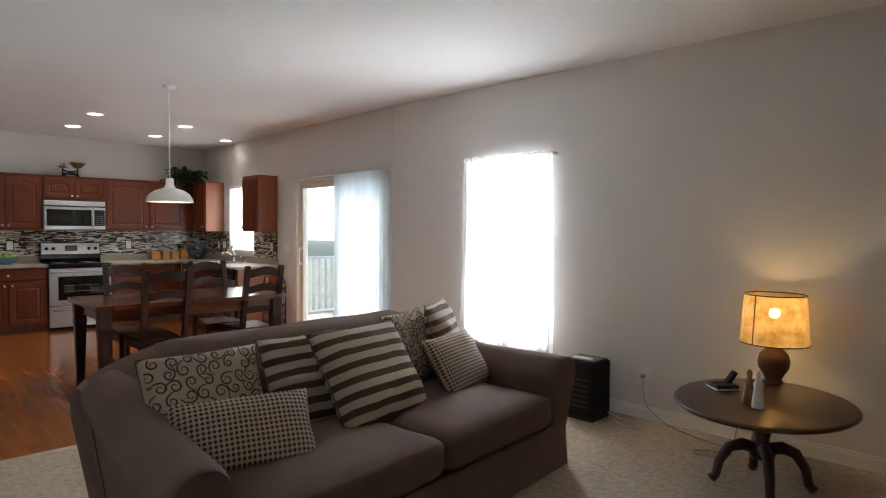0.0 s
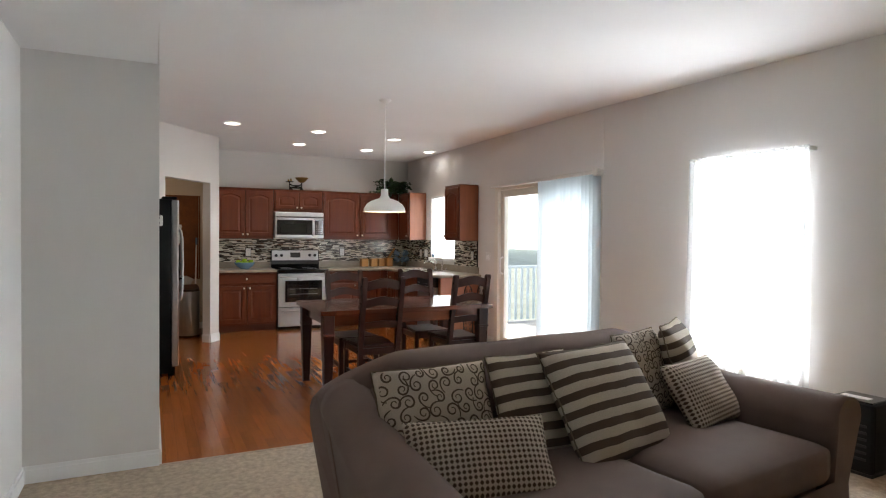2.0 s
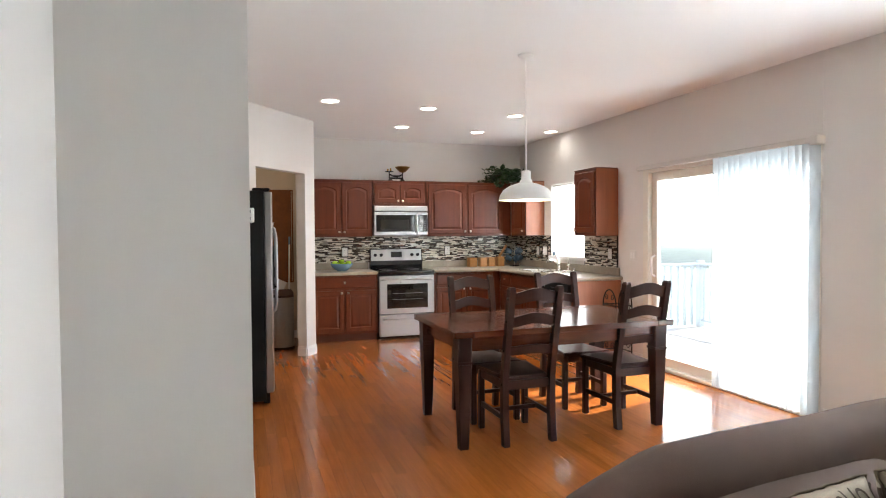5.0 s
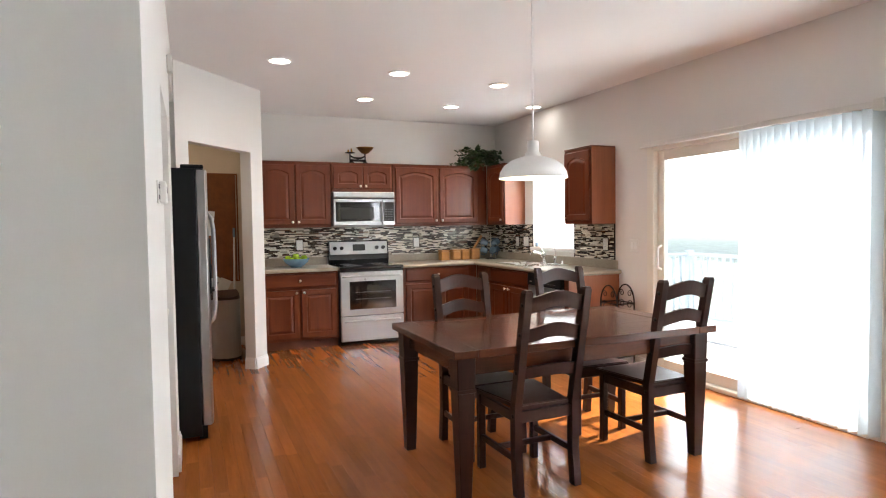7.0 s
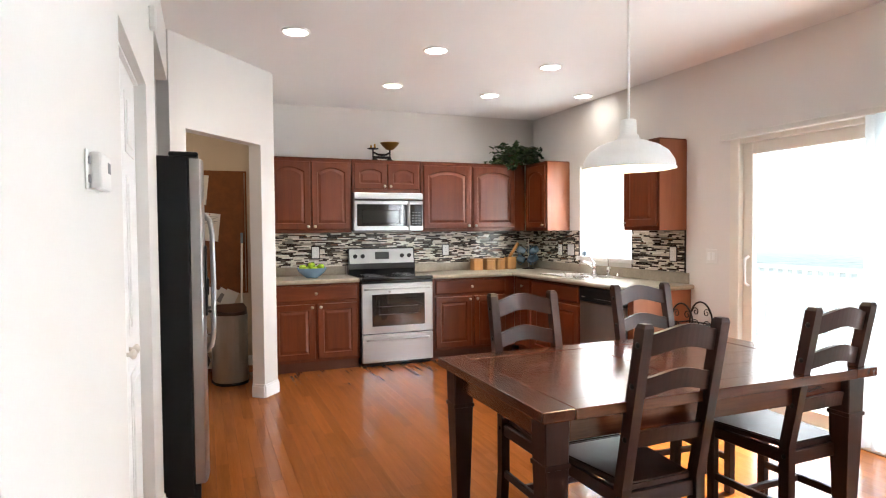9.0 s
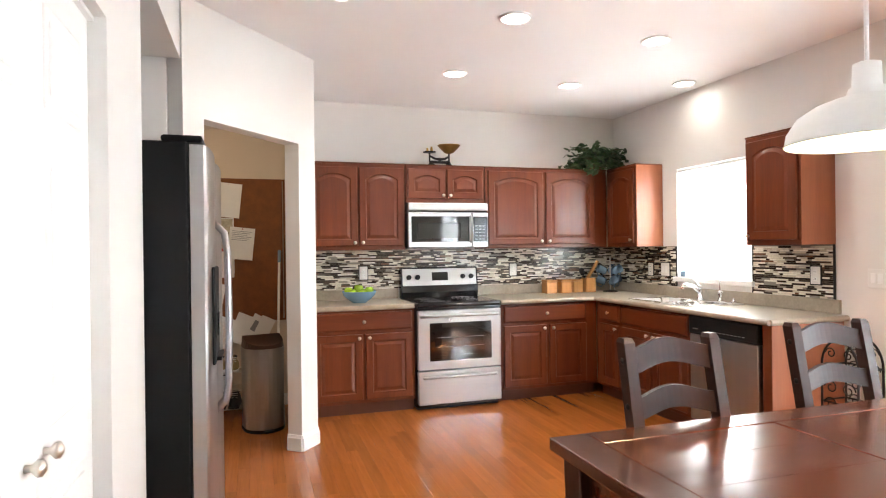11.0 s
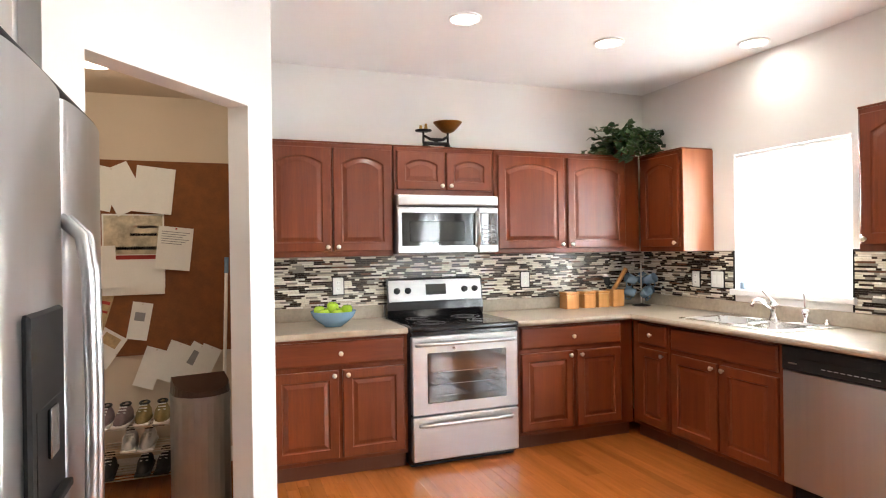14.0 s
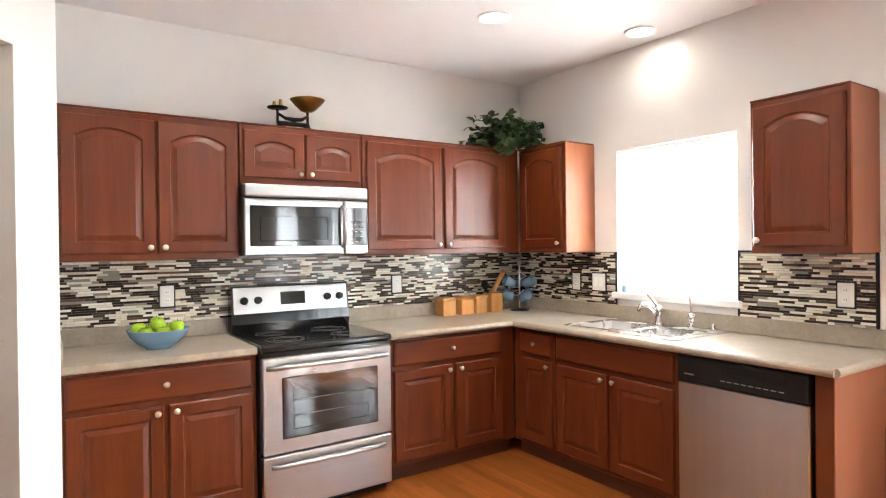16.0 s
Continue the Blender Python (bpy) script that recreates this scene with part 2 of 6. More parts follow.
M = {
    "wall": mat("wall_paint", (0.77, 0.745, 0.715), 0.75, var=0.02, scale=1.2, fine=220, bump=0.12),
    "pantry": mat("pantry_paint", (0.62, 0.52, 0.41), 0.8, var=0.04, scale=2, fine=200, bump=0.12),
    "ceiling": mat("ceiling_paint", (0.88, 0.87, 0.86), 0.85, var=0.02, scale=1.0, fine=160, bump=0.2),
    "white": mat("white_trim", (0.88, 0.875, 0.86), 0.4, var=0.03, scale=3, fine=60, bump=0.04),
    "plate": mat("white_plastic", (0.8, 0.79, 0.76), 0.35, var=0.02, bump=0.0),
    "carpet": mat("beige_carpet", (0.46, 0.365, 0.27), 0.95, var=0.34, scale=28, fine=170, bump=0.9),
    "plank": wood("oak_strip", (0.245, 0.068, 0.0125), (0.39, 0.122, 0.027), 0.18, "x", 1.3, 0.0, 0.12, spec=0.5, relief=0.0, rvar=0.2),
    "gap": mat("floor_joint", (0.06, 0.025, 0.01), 0.7),
    "cherry": wood("cherry_cabinet", (0.084, 0.0150, 0.0040), (0.168, 0.0350, 0.0080), 0.31, "z", 0.8, 0.08, spec=0.4, relief=0.05),
    "cherry_h": wood("cherry_cabinet_cross", (0.084, 0.0150, 0.0040), (0.168, 0.0350, 0.0080), 0.31, "y", 0.8, 0.08, spec=0.4, relief=0.05),
    "cherry_x": wood("cherry_cabinet_long", (0.084, 0.0150, 0.0040), (0.168, 0.0350, 0.0080), 0.31, "x", 0.8, 0.08, spec=0.4, relief=0.05),
    "veneer": wood("cherry_veneer", (0.24, 0.07, 0.025), (0.35, 0.115, 0.045), 0.38, "z", 0.7, 0.2),
    "toe": mat("toe_kick_brown", (0.10, 0.024, 0.008), 0.45),
    "nickel": mat("satin_nickel", (0.7, 0.67, 0.6), 0.3, 1.0, var=0.04, bump=0.0),
    "sink_steel": mat("bright_sink_steel", (0.80, 0.80, 0.79), 0.27, 1.0, var=0.03, bump=0.0),
    "chrome": mat("chrome", (0.8, 0.8, 0.8), 0.1, 1.0, var=0.02, bump=0.0, rvar=0.03),
    "laminate": mat("stone_laminate", (0.35, 0.295, 0.23), 0.34, var=0.24, scale=7, fine=45, bump=0.02),
    "steel_y": steel("brushed_steel_y", "y"),
    "steel_x": steel("brushed_steel_x", "x"),
    "steel_z": steel("satin_steel", "z", (0.43, 0.43, 0.435), 0.33, 0.5),
    "black": mat("black_enamel", (0.008, 0.008, 0.009), 0.12, var=0.2, bump=0.0, coat=0.5, rvar=0.05),
    "black_tex": mat("black_textured_plastic", (0.008, 0.008, 0.0085), 0.55, var=0.2, fine=300, bump=0.2, spec=0.22),
    "glass_dark": mat("dark_glass", (0.012, 0.011, 0.010), 0.035, var=0.1, bump=0.0, coat=0.4, rvar=0.01, spec=0.7),
    "glass": glass("window_glass"),
    "table": wood("dark_table_wood", (0.030, 0.007, 0.003), (0.135, 0.034, 0.012), 0.2, "y", 0.9, 0.25, 0.18, relief=0.04),
    "table_cross": wood("dark_table_wood_cross", (0.030, 0.007, 0.003), (0.135, 0.034, 0.012), 0.2, "x", 0.9, 0.25, 0.18, relief=0.04),
    "chair": wood("dark_chair_wood", (0.016, 0.005, 0.0035), (0.048, 0.0135, 0.008), 0.36, "z", 0.9, 0.0, 0.0, 0.3),
    "iron": mat("black_iron", (0.018, 0.016, 0.015), 0.45, 0.6, bump=0.15),
    "brass": mat("aged_brass", (0.42, 0.25, 0.07), 0.35, 1.0, var=0.25, bump=0.05),
    "sofa": mat("taupe_sofa_cloth", (0.165, 0.108, 0.085), 0.85, var=0.18, scale=4, fine=420, bump=0.5),
    "cork": mat("cork_board", (0.20, 0.07, 0.022), 0.9, var=0.25, scale=12, fine=160, bump=0.5),
    "paper": mat("white_paper", (0.78, 0.77, 0.74), 0.8, var=0.04, bump=0.03),
    "ink": mat("grey_print", (0.25, 0.25, 0.26), 0.8, bump=0.0),
    "paper_photo": mat("cream_photo_print", (0.52, 0.45, 0.33), 0.6, var=0.5, scale=9, fine=30, bump=0.0),
    "red": mat("red_print", (0.35, 0.03, 0.025), 0.7, bump=0.0),
    "tan": mat("tan_print", (0.45, 0.33, 0.18), 0.7, var=0.3, scale=30, bump=0.0),
    "blue": mat("blue_glaze", (0.19, 0.33, 0.46), 0.2, var=0.1, bump=0.0, coat=0.3),
    "navy": mat("blue_grey_mug", (0.19, 0.28, 0.37), 0.25, var=0.2, bump=0.0, coat=0.3),
    "apple": mat("green_apple", (0.33, 0.52, 0.03), 0.25, var=0.25, scale=20, bump=0.0, coat=0.3),
    "bamboo": wood("honey_wood", (0.42, 0.17, 0.04), (0.62, 0.30, 0.09), 0.4, "z", 1.2, 0.1),
    "leaf": None,
    "deck": mat("grey_deck_boards", (0.46, 0.44, 0.40), 0.8, var=0.2, stretch=(1, 8, 1)),
    "lawn": mat("lawn", (0.29, 0.305, 0.24), 0.95, var=0.35, scale=2, fine=60, bump=0.6),
    "valance": mat("white_vinyl", (0.72, 0.70, 0.66), 0.45, var=0.02, bump=0.0),
    "frame": mat("almond_vinyl_frame", (0.80, 0.765, 0.69), 0.4, var=0.03, bump=0.0),
    "blind": sheer("vertical_blind_cloth", (0.62, 0.67, 0.70), 0.10),
    "shade_cloth": sheer("roller_shade_cloth", (0.9, 0.9, 0.88), 0.15),
    "curtain": sheer("sheer_curtain_cloth", (0.9, 0.9, 0.9), 0.35),
    "can": emit("downlight_lens", (1.0, 0.96, 0.88), 9.0),
    "bulb": emit("lamp_bulb", (1.0, 0.62, 0.22), 60.0),
    "rubber": mat("black_rubber", (0.02, 0.02, 0.02), 0.7),
    "mirror_dark": mat("display_glass", (0.03, 0.03, 0.028), 0.06, bump=0.0, rvar=0.02),
}


# ---- mesh helpers ----
def box(bm, x0, x1, y0, y1, z0, z1, bevel=0.0, seg=1):
    r = bmesh.ops.create_cube(bm, size=1.0, matrix=Matrix.Translation(((x0 + x1) / 2, (y0 + y1) / 2, (z0 + z1) / 2)) @ Matrix.Diagonal((abs(x1 - x0), abs(y1 - y0), abs(z1 - z0), 1)))
    if bevel:
        es = {e for v in r["verts"] for e in v.link_edges}
        bmesh.ops.bevel(bm, geom=list(es), offset=bevel, segments=seg, affect="EDGES", profile=0.5)
    return bm


def boxm(*a, **k):
    return box(bmesh.new(), *a, **k)


def cyl(bm, p, q, r0, r1=None, n=16, cap=True):
    """A tapered rod from p to q."""
    p, q = Vector(p), Vector(q)
    d = q - p
    m = Matrix.Translation((p + q) / 2) @ d.to_track_quat("Z", "Y").to_matrix().to_4x4()
    bmesh.ops.create_cone(bm, cap_ends=cap, segments=n, radius1=r0, radius2=r0 if r1 is None else r1, depth=d.length, matrix=m)
    return bm


def lathe(bm, prof, at=(0, 0, 0), n=28):
    """A turned shape from (radius, height) pairs."""
    rings = []
    for r, z in prof:
        rings.append([bm.verts.new((at[0] + r * math.cos(2 * math.pi * i / n), at[1] + r * math.sin(2 * math.pi * i / n), at[2] + z)) for i in range(n)])
    for a, b in zip(rings, rings[1:]):
        for i in range(n):
            bm.faces.new((a[i], a[(i + 1) % n], b[(i + 1) % n], b[i]))
    bm.faces.new(rings[0][::-1])
    bm.faces.new(rings[-1])
    for f in bm.faces:
        f.smooth = True
    return bm


def tube(bm, pts, r, n=8, closed=False):
    """A round bar along a line of points."""
    pts = [Vector(p) for p in pts]
    rings, up = [], None
    for i, p in enumerate(pts):
        a = pts[i - 1] if (i or closed) else pts[0]
        b = pts[(i + 1) % len(pts)] if (i < len(pts) - 1 or closed) else pts[-1]
        t = (b - a).normalized()
        if up is None:
            up = t.orthogonal().normalized()
        up = (up - t * up.dot(t)).normalized()
        s = t.cross(up)
        rr = r[i] if isinstance(r, (list, tuple)) else r
        rings.append([bm.verts.new(p + rr * (math.cos(2 * math.pi * k / n) * up + math.sin(2 * math.pi * k / n) * s)) for k in range(n)])
    pairs = list(zip(rings, rings[1:])) + ([(rings[-1], rings[0])] if closed else [])
    for a, b in pairs:
        for k in range(n):
            bm.faces.new((a[k], a[(k + 1) % n], b[(k + 1) % n], b[k])).smooth = True
    if not closed:
        bm.faces.new(rings[0][::-1])
        bm.faces.new(rings[-1])
    return bm


def prism(bm, poly, z0, z1):
    """An upright block over a floor outline."""
    lo, hi = [bm.verts.new((x, y, z0)) for x, y in poly], [bm.verts.new((x, y, z1)) for x, y in poly]
    k = len(poly)
    bm.faces.new(lo[::-1])
    bm.faces.new(hi)
    for i in range(k):
        bm.faces.new((lo[i], lo[(i + 1) % k], hi[(i + 1) % k], hi[i]))
    return bm


def mesh_of(name, bm, material, smooth=False):
    bmesh.ops.recalc_face_normals(bm, faces=bm.faces)
    if smooth:
        for f in bm.faces:
            f.smooth = True
    me = bpy.data.meshes.new(name)
    bm.to_mesh(me)
    bm.free()
    me.materials.append(material)
    return me


def part(name, bm, material, parent, label="", smooth=False, m=None):
    ob = new(name, mesh_of(name, bm, material, smooth))
    ob.parent = parent
    if m is not None:
        ob.matrix_basis = m
    return tagged(ob, label)


def thing(name, label, category, at=(0, 0, 0), rz=0.0, group="", kind=""):
    ob = new(name)
    ob.empty_display_size = 0.1
    ob.matrix_basis = pose(*at, 0, 0, rz)
    return tagged(ob, label, category, group, kind)


def solid(name, bm, material, label, category, kind="structure", group="", smooth=False):
    return tagged(new(name, mesh_of(name, bm, material, smooth)), label, category, group, kind)


# ---- the shell ----
H = 2.74          # ceiling
XC, YS = 5.78, -4.03   # end of the kitchen's south wall, its face
XE, YL = 11.6, -4.73   # east wall behind the start, south wall of the living room
YN = -0.02         # living room's window wall, before it is turned
WT = 0.16
LIV = pose(5.10, 0.003, 0, 0, 0, 3.0) @ pose(-5.10, -YN, 0)   # the window wall runs slightly off the kitchen's line
living_light.matrix_world = LIV @ living_light.matrix_world


def wall_x(bm, x0, x1, y0, y1, holes, top=H):
    """A wall along x between two faces, with openings (x0, x1, z0, z1) that go through it."""
    xs = x0
    for a, b, c, d in sorted(holes):
        box(bm, xs, a, y0, y1, 0, top)
        if c > 0:
            box(bm, a, b, y0, y1, 0, c)
        if d < top:
            box(bm, a, b, y0, y1, d, top)
        xs = b
    box(bm, xs, x1, y0, y1, 0, top)
    return bm


SW = (1.0, 1.86, 1.10, 2.07)      # window over the sink
SD = (3.08, 5.06, 0.0, 2.06)      # sliding door
LW = (6.27, 7.10, 0.45, 2.04)     # living room window
wall_north = solid("wall_north", wall_x(bmesh.new(), -0.16, 5.10, 0.0, WT, [SW, SD]), M["wall"], "cream painted wall with sliding door and sink window", "wall")
wall_living = solid("wall_living_north", wall_x(bmesh.new(), 5.10, XE + 0.05, YN, YN + WT, [LW]), M["wall"], "cream painted living room wall with one window", "wall")
wall_living.matrix_basis = LIV
wall_west = solid("wall_west", boxm(-0.16, 0.0, -3.30, 0.0, 0, H), M["wall"], "cream painted wall behind the range", "wall")
solid("wall_pantry_back", boxm(-0.16, 0.0, -5.3, -3.30, 0, H), M["pantry"], "beige painted wall behind the notice board", "wall")
wall_east = solid("wall_east", boxm(XE, XE + 0.12, -4.85, 0.30, 0, H), M["wall"], "plain cream painted end wall of living room", "wall")
wall_south = solid("wall_south", boxm(XC, XE, YL - 0.12, YL, 0, H), M["wall"], "pale painted wall along the living room side", "wall")
CL = (3.80, 4.66, 0.0, 2.0)
bm = wall_x(bmesh.new(), 3.30, XC, YS - 0.12, YS, [CL])
solid("wall_end", boxm(XC - 0.12, XC, YL - 0.12, YS - 0.12, 0, H), M["wall"], "grey-white painted end wall at the carpet", "wall")
solid("wall_alcove_side", boxm(3.30, 3.42, -4.85, YS - 0.12, 0, H), M["wall"], "grey-white painted side of refrigerator alcove", "wall")
wall_closet = solid("wall_closet", bm, M["wall"], "grey-white painted wall with closet opening and end face", "wall")
solid("closet_back", boxm(3.42, XC - 0.12, -4.85, YL - 0.02, 0, H), M["wall"], "plain painted wall at back of closet", "wall")
soffit = solid("soffit", boxm(XC, XE, YL, YS - 0.01, 2.45, H), M["ceiling"], "dropped white painted ceiling strip along wall", "ceiling")
# alcove of the refrigerator and the angled pantry wall
D0, D1 = Vector((2.14, -4.02)), Vector((1.205, -3.25))
DU = (D1 - D0).normalized()
DN = Vector((-DU.y, DU.x))
if DN.y > 0:
    DN = -DN


def diag(s, d):
    p = D0 + DU * s + DN * d
    return (p.x, p.y)


LEN = (D1 - D0).length
bm = bmesh.new()
O0, O1, OZ, TH = 0.15, 1.02, 2.11, 0.115
for s0, s1, z0, z1 in ((0, O0, 0, H), (O1, LEN, 0, H), (O0, O1, OZ, H)):
    prism(bm, [diag(s0, 0), diag(s1, 0), diag(s1, TH), diag(s0, TH)], z0, z1)
wall_pantry = solid("wall_pantry", bm, M["wall"], "white painted angled wall with open pantry doorway", "wall")
solid("wall_pantry_return", prism(bmesh.new(), [(0, -3.25), (D1.x, -3.25), (diag(LEN, TH)[0] + 0.05, -3.365), (0, -3.365)], 0, H), M["wall"], "white painted short wall beside the kitchen cabinets", "wall")
bm = bmesh.new()
box(bm, 2.02, 2.13, -4.85, -4.10, 0, H)
box(bm, 2.13, 3.30, -4.97, -4.85, 0, H)
wall_alcove = solid("wall_alcove", bm, M["wall"], "grey-white painted alcove walls behind refrigerator", "wall")
solid("alcove_header", boxm(2.14, 3.30, -4.85, YS, 2.40, H), M["wall"], "painted drop above the refrigerator alcove", "wall")
solid("wall_pantry_south", boxm(0, 2.02, -5.3, -5.2, 0, H), M["pantry"], "beige painted pantry end wall", "wall")
solid("wall_pantry_east", boxm(2.02, 2.13, -5.3, -4.85, 0, H), M["pantry"], "beige painted pantry side wall", "wall")
ceiling = solid("ceiling", boxm(-0.16, XE + 0.12, -5.3, 0.50, H, H + 0.12), M["ceiling"], "smooth white painted ceiling", "ceiling")
# carpet
solid("carpet", prism(bmesh.new(), [(XC, YL), (XE, YL), (XE, 0.32), (XC, 0.06)], -0.05, 0.004), M["carpet"], "beige cut-pile carpet of the living room", "carpet")
solid("carpet_edge", boxm(XC - 0.004, XC + 0.02, YS, 0.04, -0.02, 0.008, 0.004), M["carpet"], "beige carpet edge strip at the wood floor", "trim")


def baseboard(name, pts, h=0.10, t=0.014):
    """Painted board along a wall; pts: floor line, the room on its left."""
    bm = bmesh.new()
    for (ax, ay), (bx, by) in zip(pts, pts[1:]):
        d = Vector((bx - ax, by - ay)).normalized()
        nrm = Vector((-d.y, d.x)) * t
        prism(bm, [(ax, ay), (bx, by), (bx + nrm.x, by + nrm.y), (ax + nrm.x, ay + nrm.y)], 0, h - 0.02)
        n2 = nrm * 0.55
        prism(bm, [(ax, ay), (bx, by), (bx + n2.x, by + n2.y), (ax + n2.x, ay + n2.y)], h - 0.02, h)
    return solid(name, bm, M["white"], "white painted moulded baseboard", "baseboard")


baseboard("baseboard", [(XE, YN), (5.12, YN)]).matrix_basis = LIV
baseboard("baseboard", [(3.06, 0), (2.66, 0)])
baseboard("baseboard", [(XC, YS), (XC, YL), (XE, YL), (XE, YN)][:3])
baseboard("baseboard", [(CL[0] - 0.06, YS), (3.31, YS)][::-1])
baseboard("baseboard", [(CL[1] + 0.06, YS), (XC, YS)])
baseboard("baseboard", [diag(LEN, 0), diag(O1, 0), diag(O1, TH)], 0.11)
baseboard("baseboard", [(0.65, -3.25), (D1.x, -3.25)])
baseboard("baseboard", [diag(O0, 0), diag(0, 0)])
baseboard("baseboard", [(0, -3.37), (0, -5.2)])


def outlet(at, normal, kind="outlet", w=0.075, dark=False):
    """A wall plate, its face looking along +x or -y."""
    rz = 0 if normal == "x" else (-90 if normal == "-y" else 90)
    t = thing("light_switch" if kind == "switch" else "wall_outlet", "white plastic wall plate on the wall", "outlet" if kind == "outlet" else "light switch", at, rz)
    if dark:
        part("surround", boxm(0, 0.004, -w / 2 - 0.008, w / 2 + 0.008, -0.068, 0.068), M["iron"], t, "dark tile trim")
    part("plate", boxm(0.004, 0.010, -w / 2, w / 2, -0.06, 0.06, 0.003), M["plate"], t)
    k = max(1, round(w / 0.075))
    for i in range(k):
        y = (i - (k - 1) / 2) * 0.045
        if kind == "switch":
            part("toggle", boxm(0.010, 0.014, y - 0.016, y + 0.016, -0.032, 0.032, 0.002), M["white"], t)
        else:
            for z in (-0.024, 0.024):
                part("socket", boxm(0.010, 0.013, y - 0.015, y + 0.015, z - 0.014, z + 0.014, 0.003), M["white"], t)
                part("slot", boxm(0.0131, 0.0136, y - 0.006, y - 0.004, z - 0.006, z + 0.006), M["iron"], t)
                part("slot", boxm(0.0131, 0.0136, y + 0.004, y + 0.006, z - 0.006, z + 0.006), M["iron"], t)
    return t


# ---- windows and sliding door ----
def window(name, x0, x1, z0, z1, y, label, rail=True):
    t = thing(name, label, "window", kind="structure")
    for a, b, c, d in ((x0, x0 + 0.045, z0, z1), (x1 - 0.045, x1, z0, z1), (x0 + 0.045, x1 - 0.045, z0, z0 + 0.045), (x0 + 0.045, x1 - 0.045, z1 - 0.045, z1)):
        part("window_frame", boxm(a, b, y + 0.09, y + 0.14, c, d, 0.004), M["white"], t)
    zm = (z0 + z1) / 2
    if rail:
        part("meeting_rail", boxm(x0 + 0.045, x1 - 0.045, y + 0.095, y + 0.135, zm - 0.02, zm + 0.02, 0.004), M["white"], t)
    for c, d in ((z0 + 0.045, zm - 0.02), (zm + 0.02, z1 - 0.045)):
        g = part("pane", boxm(x0 + 0.045, x1 - 0.045, y + 0.112, y + 0.116, c, d), M["glass"], t)
        g.visible_shadow = False
    part("window_sill", boxm(x0 - 0.03, x1 + 0.03, y - 0.035, y + 0.09, z0 - 0.045, z0 - 0.002, 0.006), M["white"], t)
    return t


sink_window = window("window_1", *SW, 0.0, "white framed window over the sink, bright daylight behind")
part("shade_rail", boxm(SW[0] + 0.002, SW[1] - 0.002, 0.004, 0.03, SW[3] - 0.03, SW[3] - 0.004, 0.004), M["white"], sink_window, "white roller shade rail")
shade = part("roller_shade", boxm(SW[0] + 0.004, SW[1] - 0.004, 0.03, 0.032, SW[2] + 0.005, SW[3] - 0.03), M["shade_cloth"], sink_window, "white translucent roller shade, drawn down")
living_window = window("window_2", *LW, YN, "white framed living room window behind sheer curtains")
living_window.matrix_basis = LIV

slider = thing("door_1", "almond vinyl sliding glass door to the deck", "sliding door", kind="structure")
x0, x1, zt = SD[0], SD[1], SD[3]
xm = (x0 + x1) / 2
for a, b in ((x0 - 0.055, x0 + 0.03), (x1 - 0.03, x1 + 0.035)):
    part("jamb", boxm(a, b, -0.016, 0.15, 0.0, zt + 0.05, 0.004), M["frame"], slider)
part("head", boxm(x0 + 0.03, x1 - 0.03, -0.016, 0.15, zt - 0.03, zt + 0.05, 0.004), M["frame"], slider)
part("threshold", boxm(x0 + 0.03, x1 - 0.03, -0.03, 0.15, 0.0, 0.035, 0.006), M["frame"], slider)
for a, b, y in ((x0 + 0.03, xm + 0.04, 0.03), (xm - 0.04, x1 - 0.03, 0.085)):
    sash = part("sash", boxm(a, a + 0.085, y, y + 0.045, 0.035, zt - 0.03, 0.004), M["frame"], slider)
    part("stile", boxm(b - 0.085, b, y, y + 0.045, 0.035, zt - 0.03, 0.004), M["frame"], sash)
    part("rail", boxm(a + 0.085, b - 0.085, y, y + 0.045, 0.035, 0.13, 0.004), M["frame"], sash)
    part("rail", boxm(a + 0.085, b - 0.085, y, y + 0.045, zt - 0.115, zt - 0.03, 0.004), M["frame"], sash)
    g = part("pane", boxm(a + 0.085, b - 0.085, y + 0.02, y + 0.025, 0.13, zt - 0.115), M["glass"], sash)
    g.visible_shadow = False
bm = tube(bmesh.new(), [(x0 + 0.085, 0.03, 0.95), (x0 + 0.085, -0.012, 0.97), (x0 + 0.085, -0.016, 1.06), (x0 + 0.085, -0.012, 1.15), (x0 + 0.085, 0.03, 1.17)], 0.011)
part("door_handle", bm, M["white"], slider, "white pull handle")


# ---- kitchen cabinets ----
def panel_door(w, h, arch=0.0, edge=0.058, flat=False):
    """A door leaf in the x-z plane, front towards -y, lower left corner at the origin: frame, groove, raised panel."""
    bm = bmesh.new()
    K = 14

    def ring(inset, y, rise):
        a, b, c, d = inset, w - inset, inset, h - inset
        pts = [(a, c), (b, c)]
        for i in range(K):
            u = i / (K - 1)
            drop = rise * 0.85 * (2 * u - 1) ** 2
            pts.append((b + (a - b) * u, d - drop))
        return [bm.verts.new((px, y, pz)) for px, pz in pts]

    prof = [(0, 0, 0), (0, -0.015, 0), (0.005, -0.020, 0)]
    if not flat:
        prof += [(edge, -0.020, arch), (edge + 0.005, -0.013, arch), (edge + 0.012, -0.012, arch), (edge + 0.036, -0.0185, arch), (edge + 0.040, -0.0185, arch)]
    else:
        prof = [(0, 0, 0), (0, -0.012, 0), (0.008, -0.0185, 0), (0.014, -0.020, 0)]
    rings = [ring(*q) for q in prof]
    k = K + 2
    for a, b in zip(rings, rings[1:]):
        for i in range(k):
            bm.faces.new((a[i], a[(i + 1) % k], b[(i + 1) % k], b[i]))
    bm.faces.new(rings[0][::-1])
    bm.faces.new(rings[-1])
    return bm


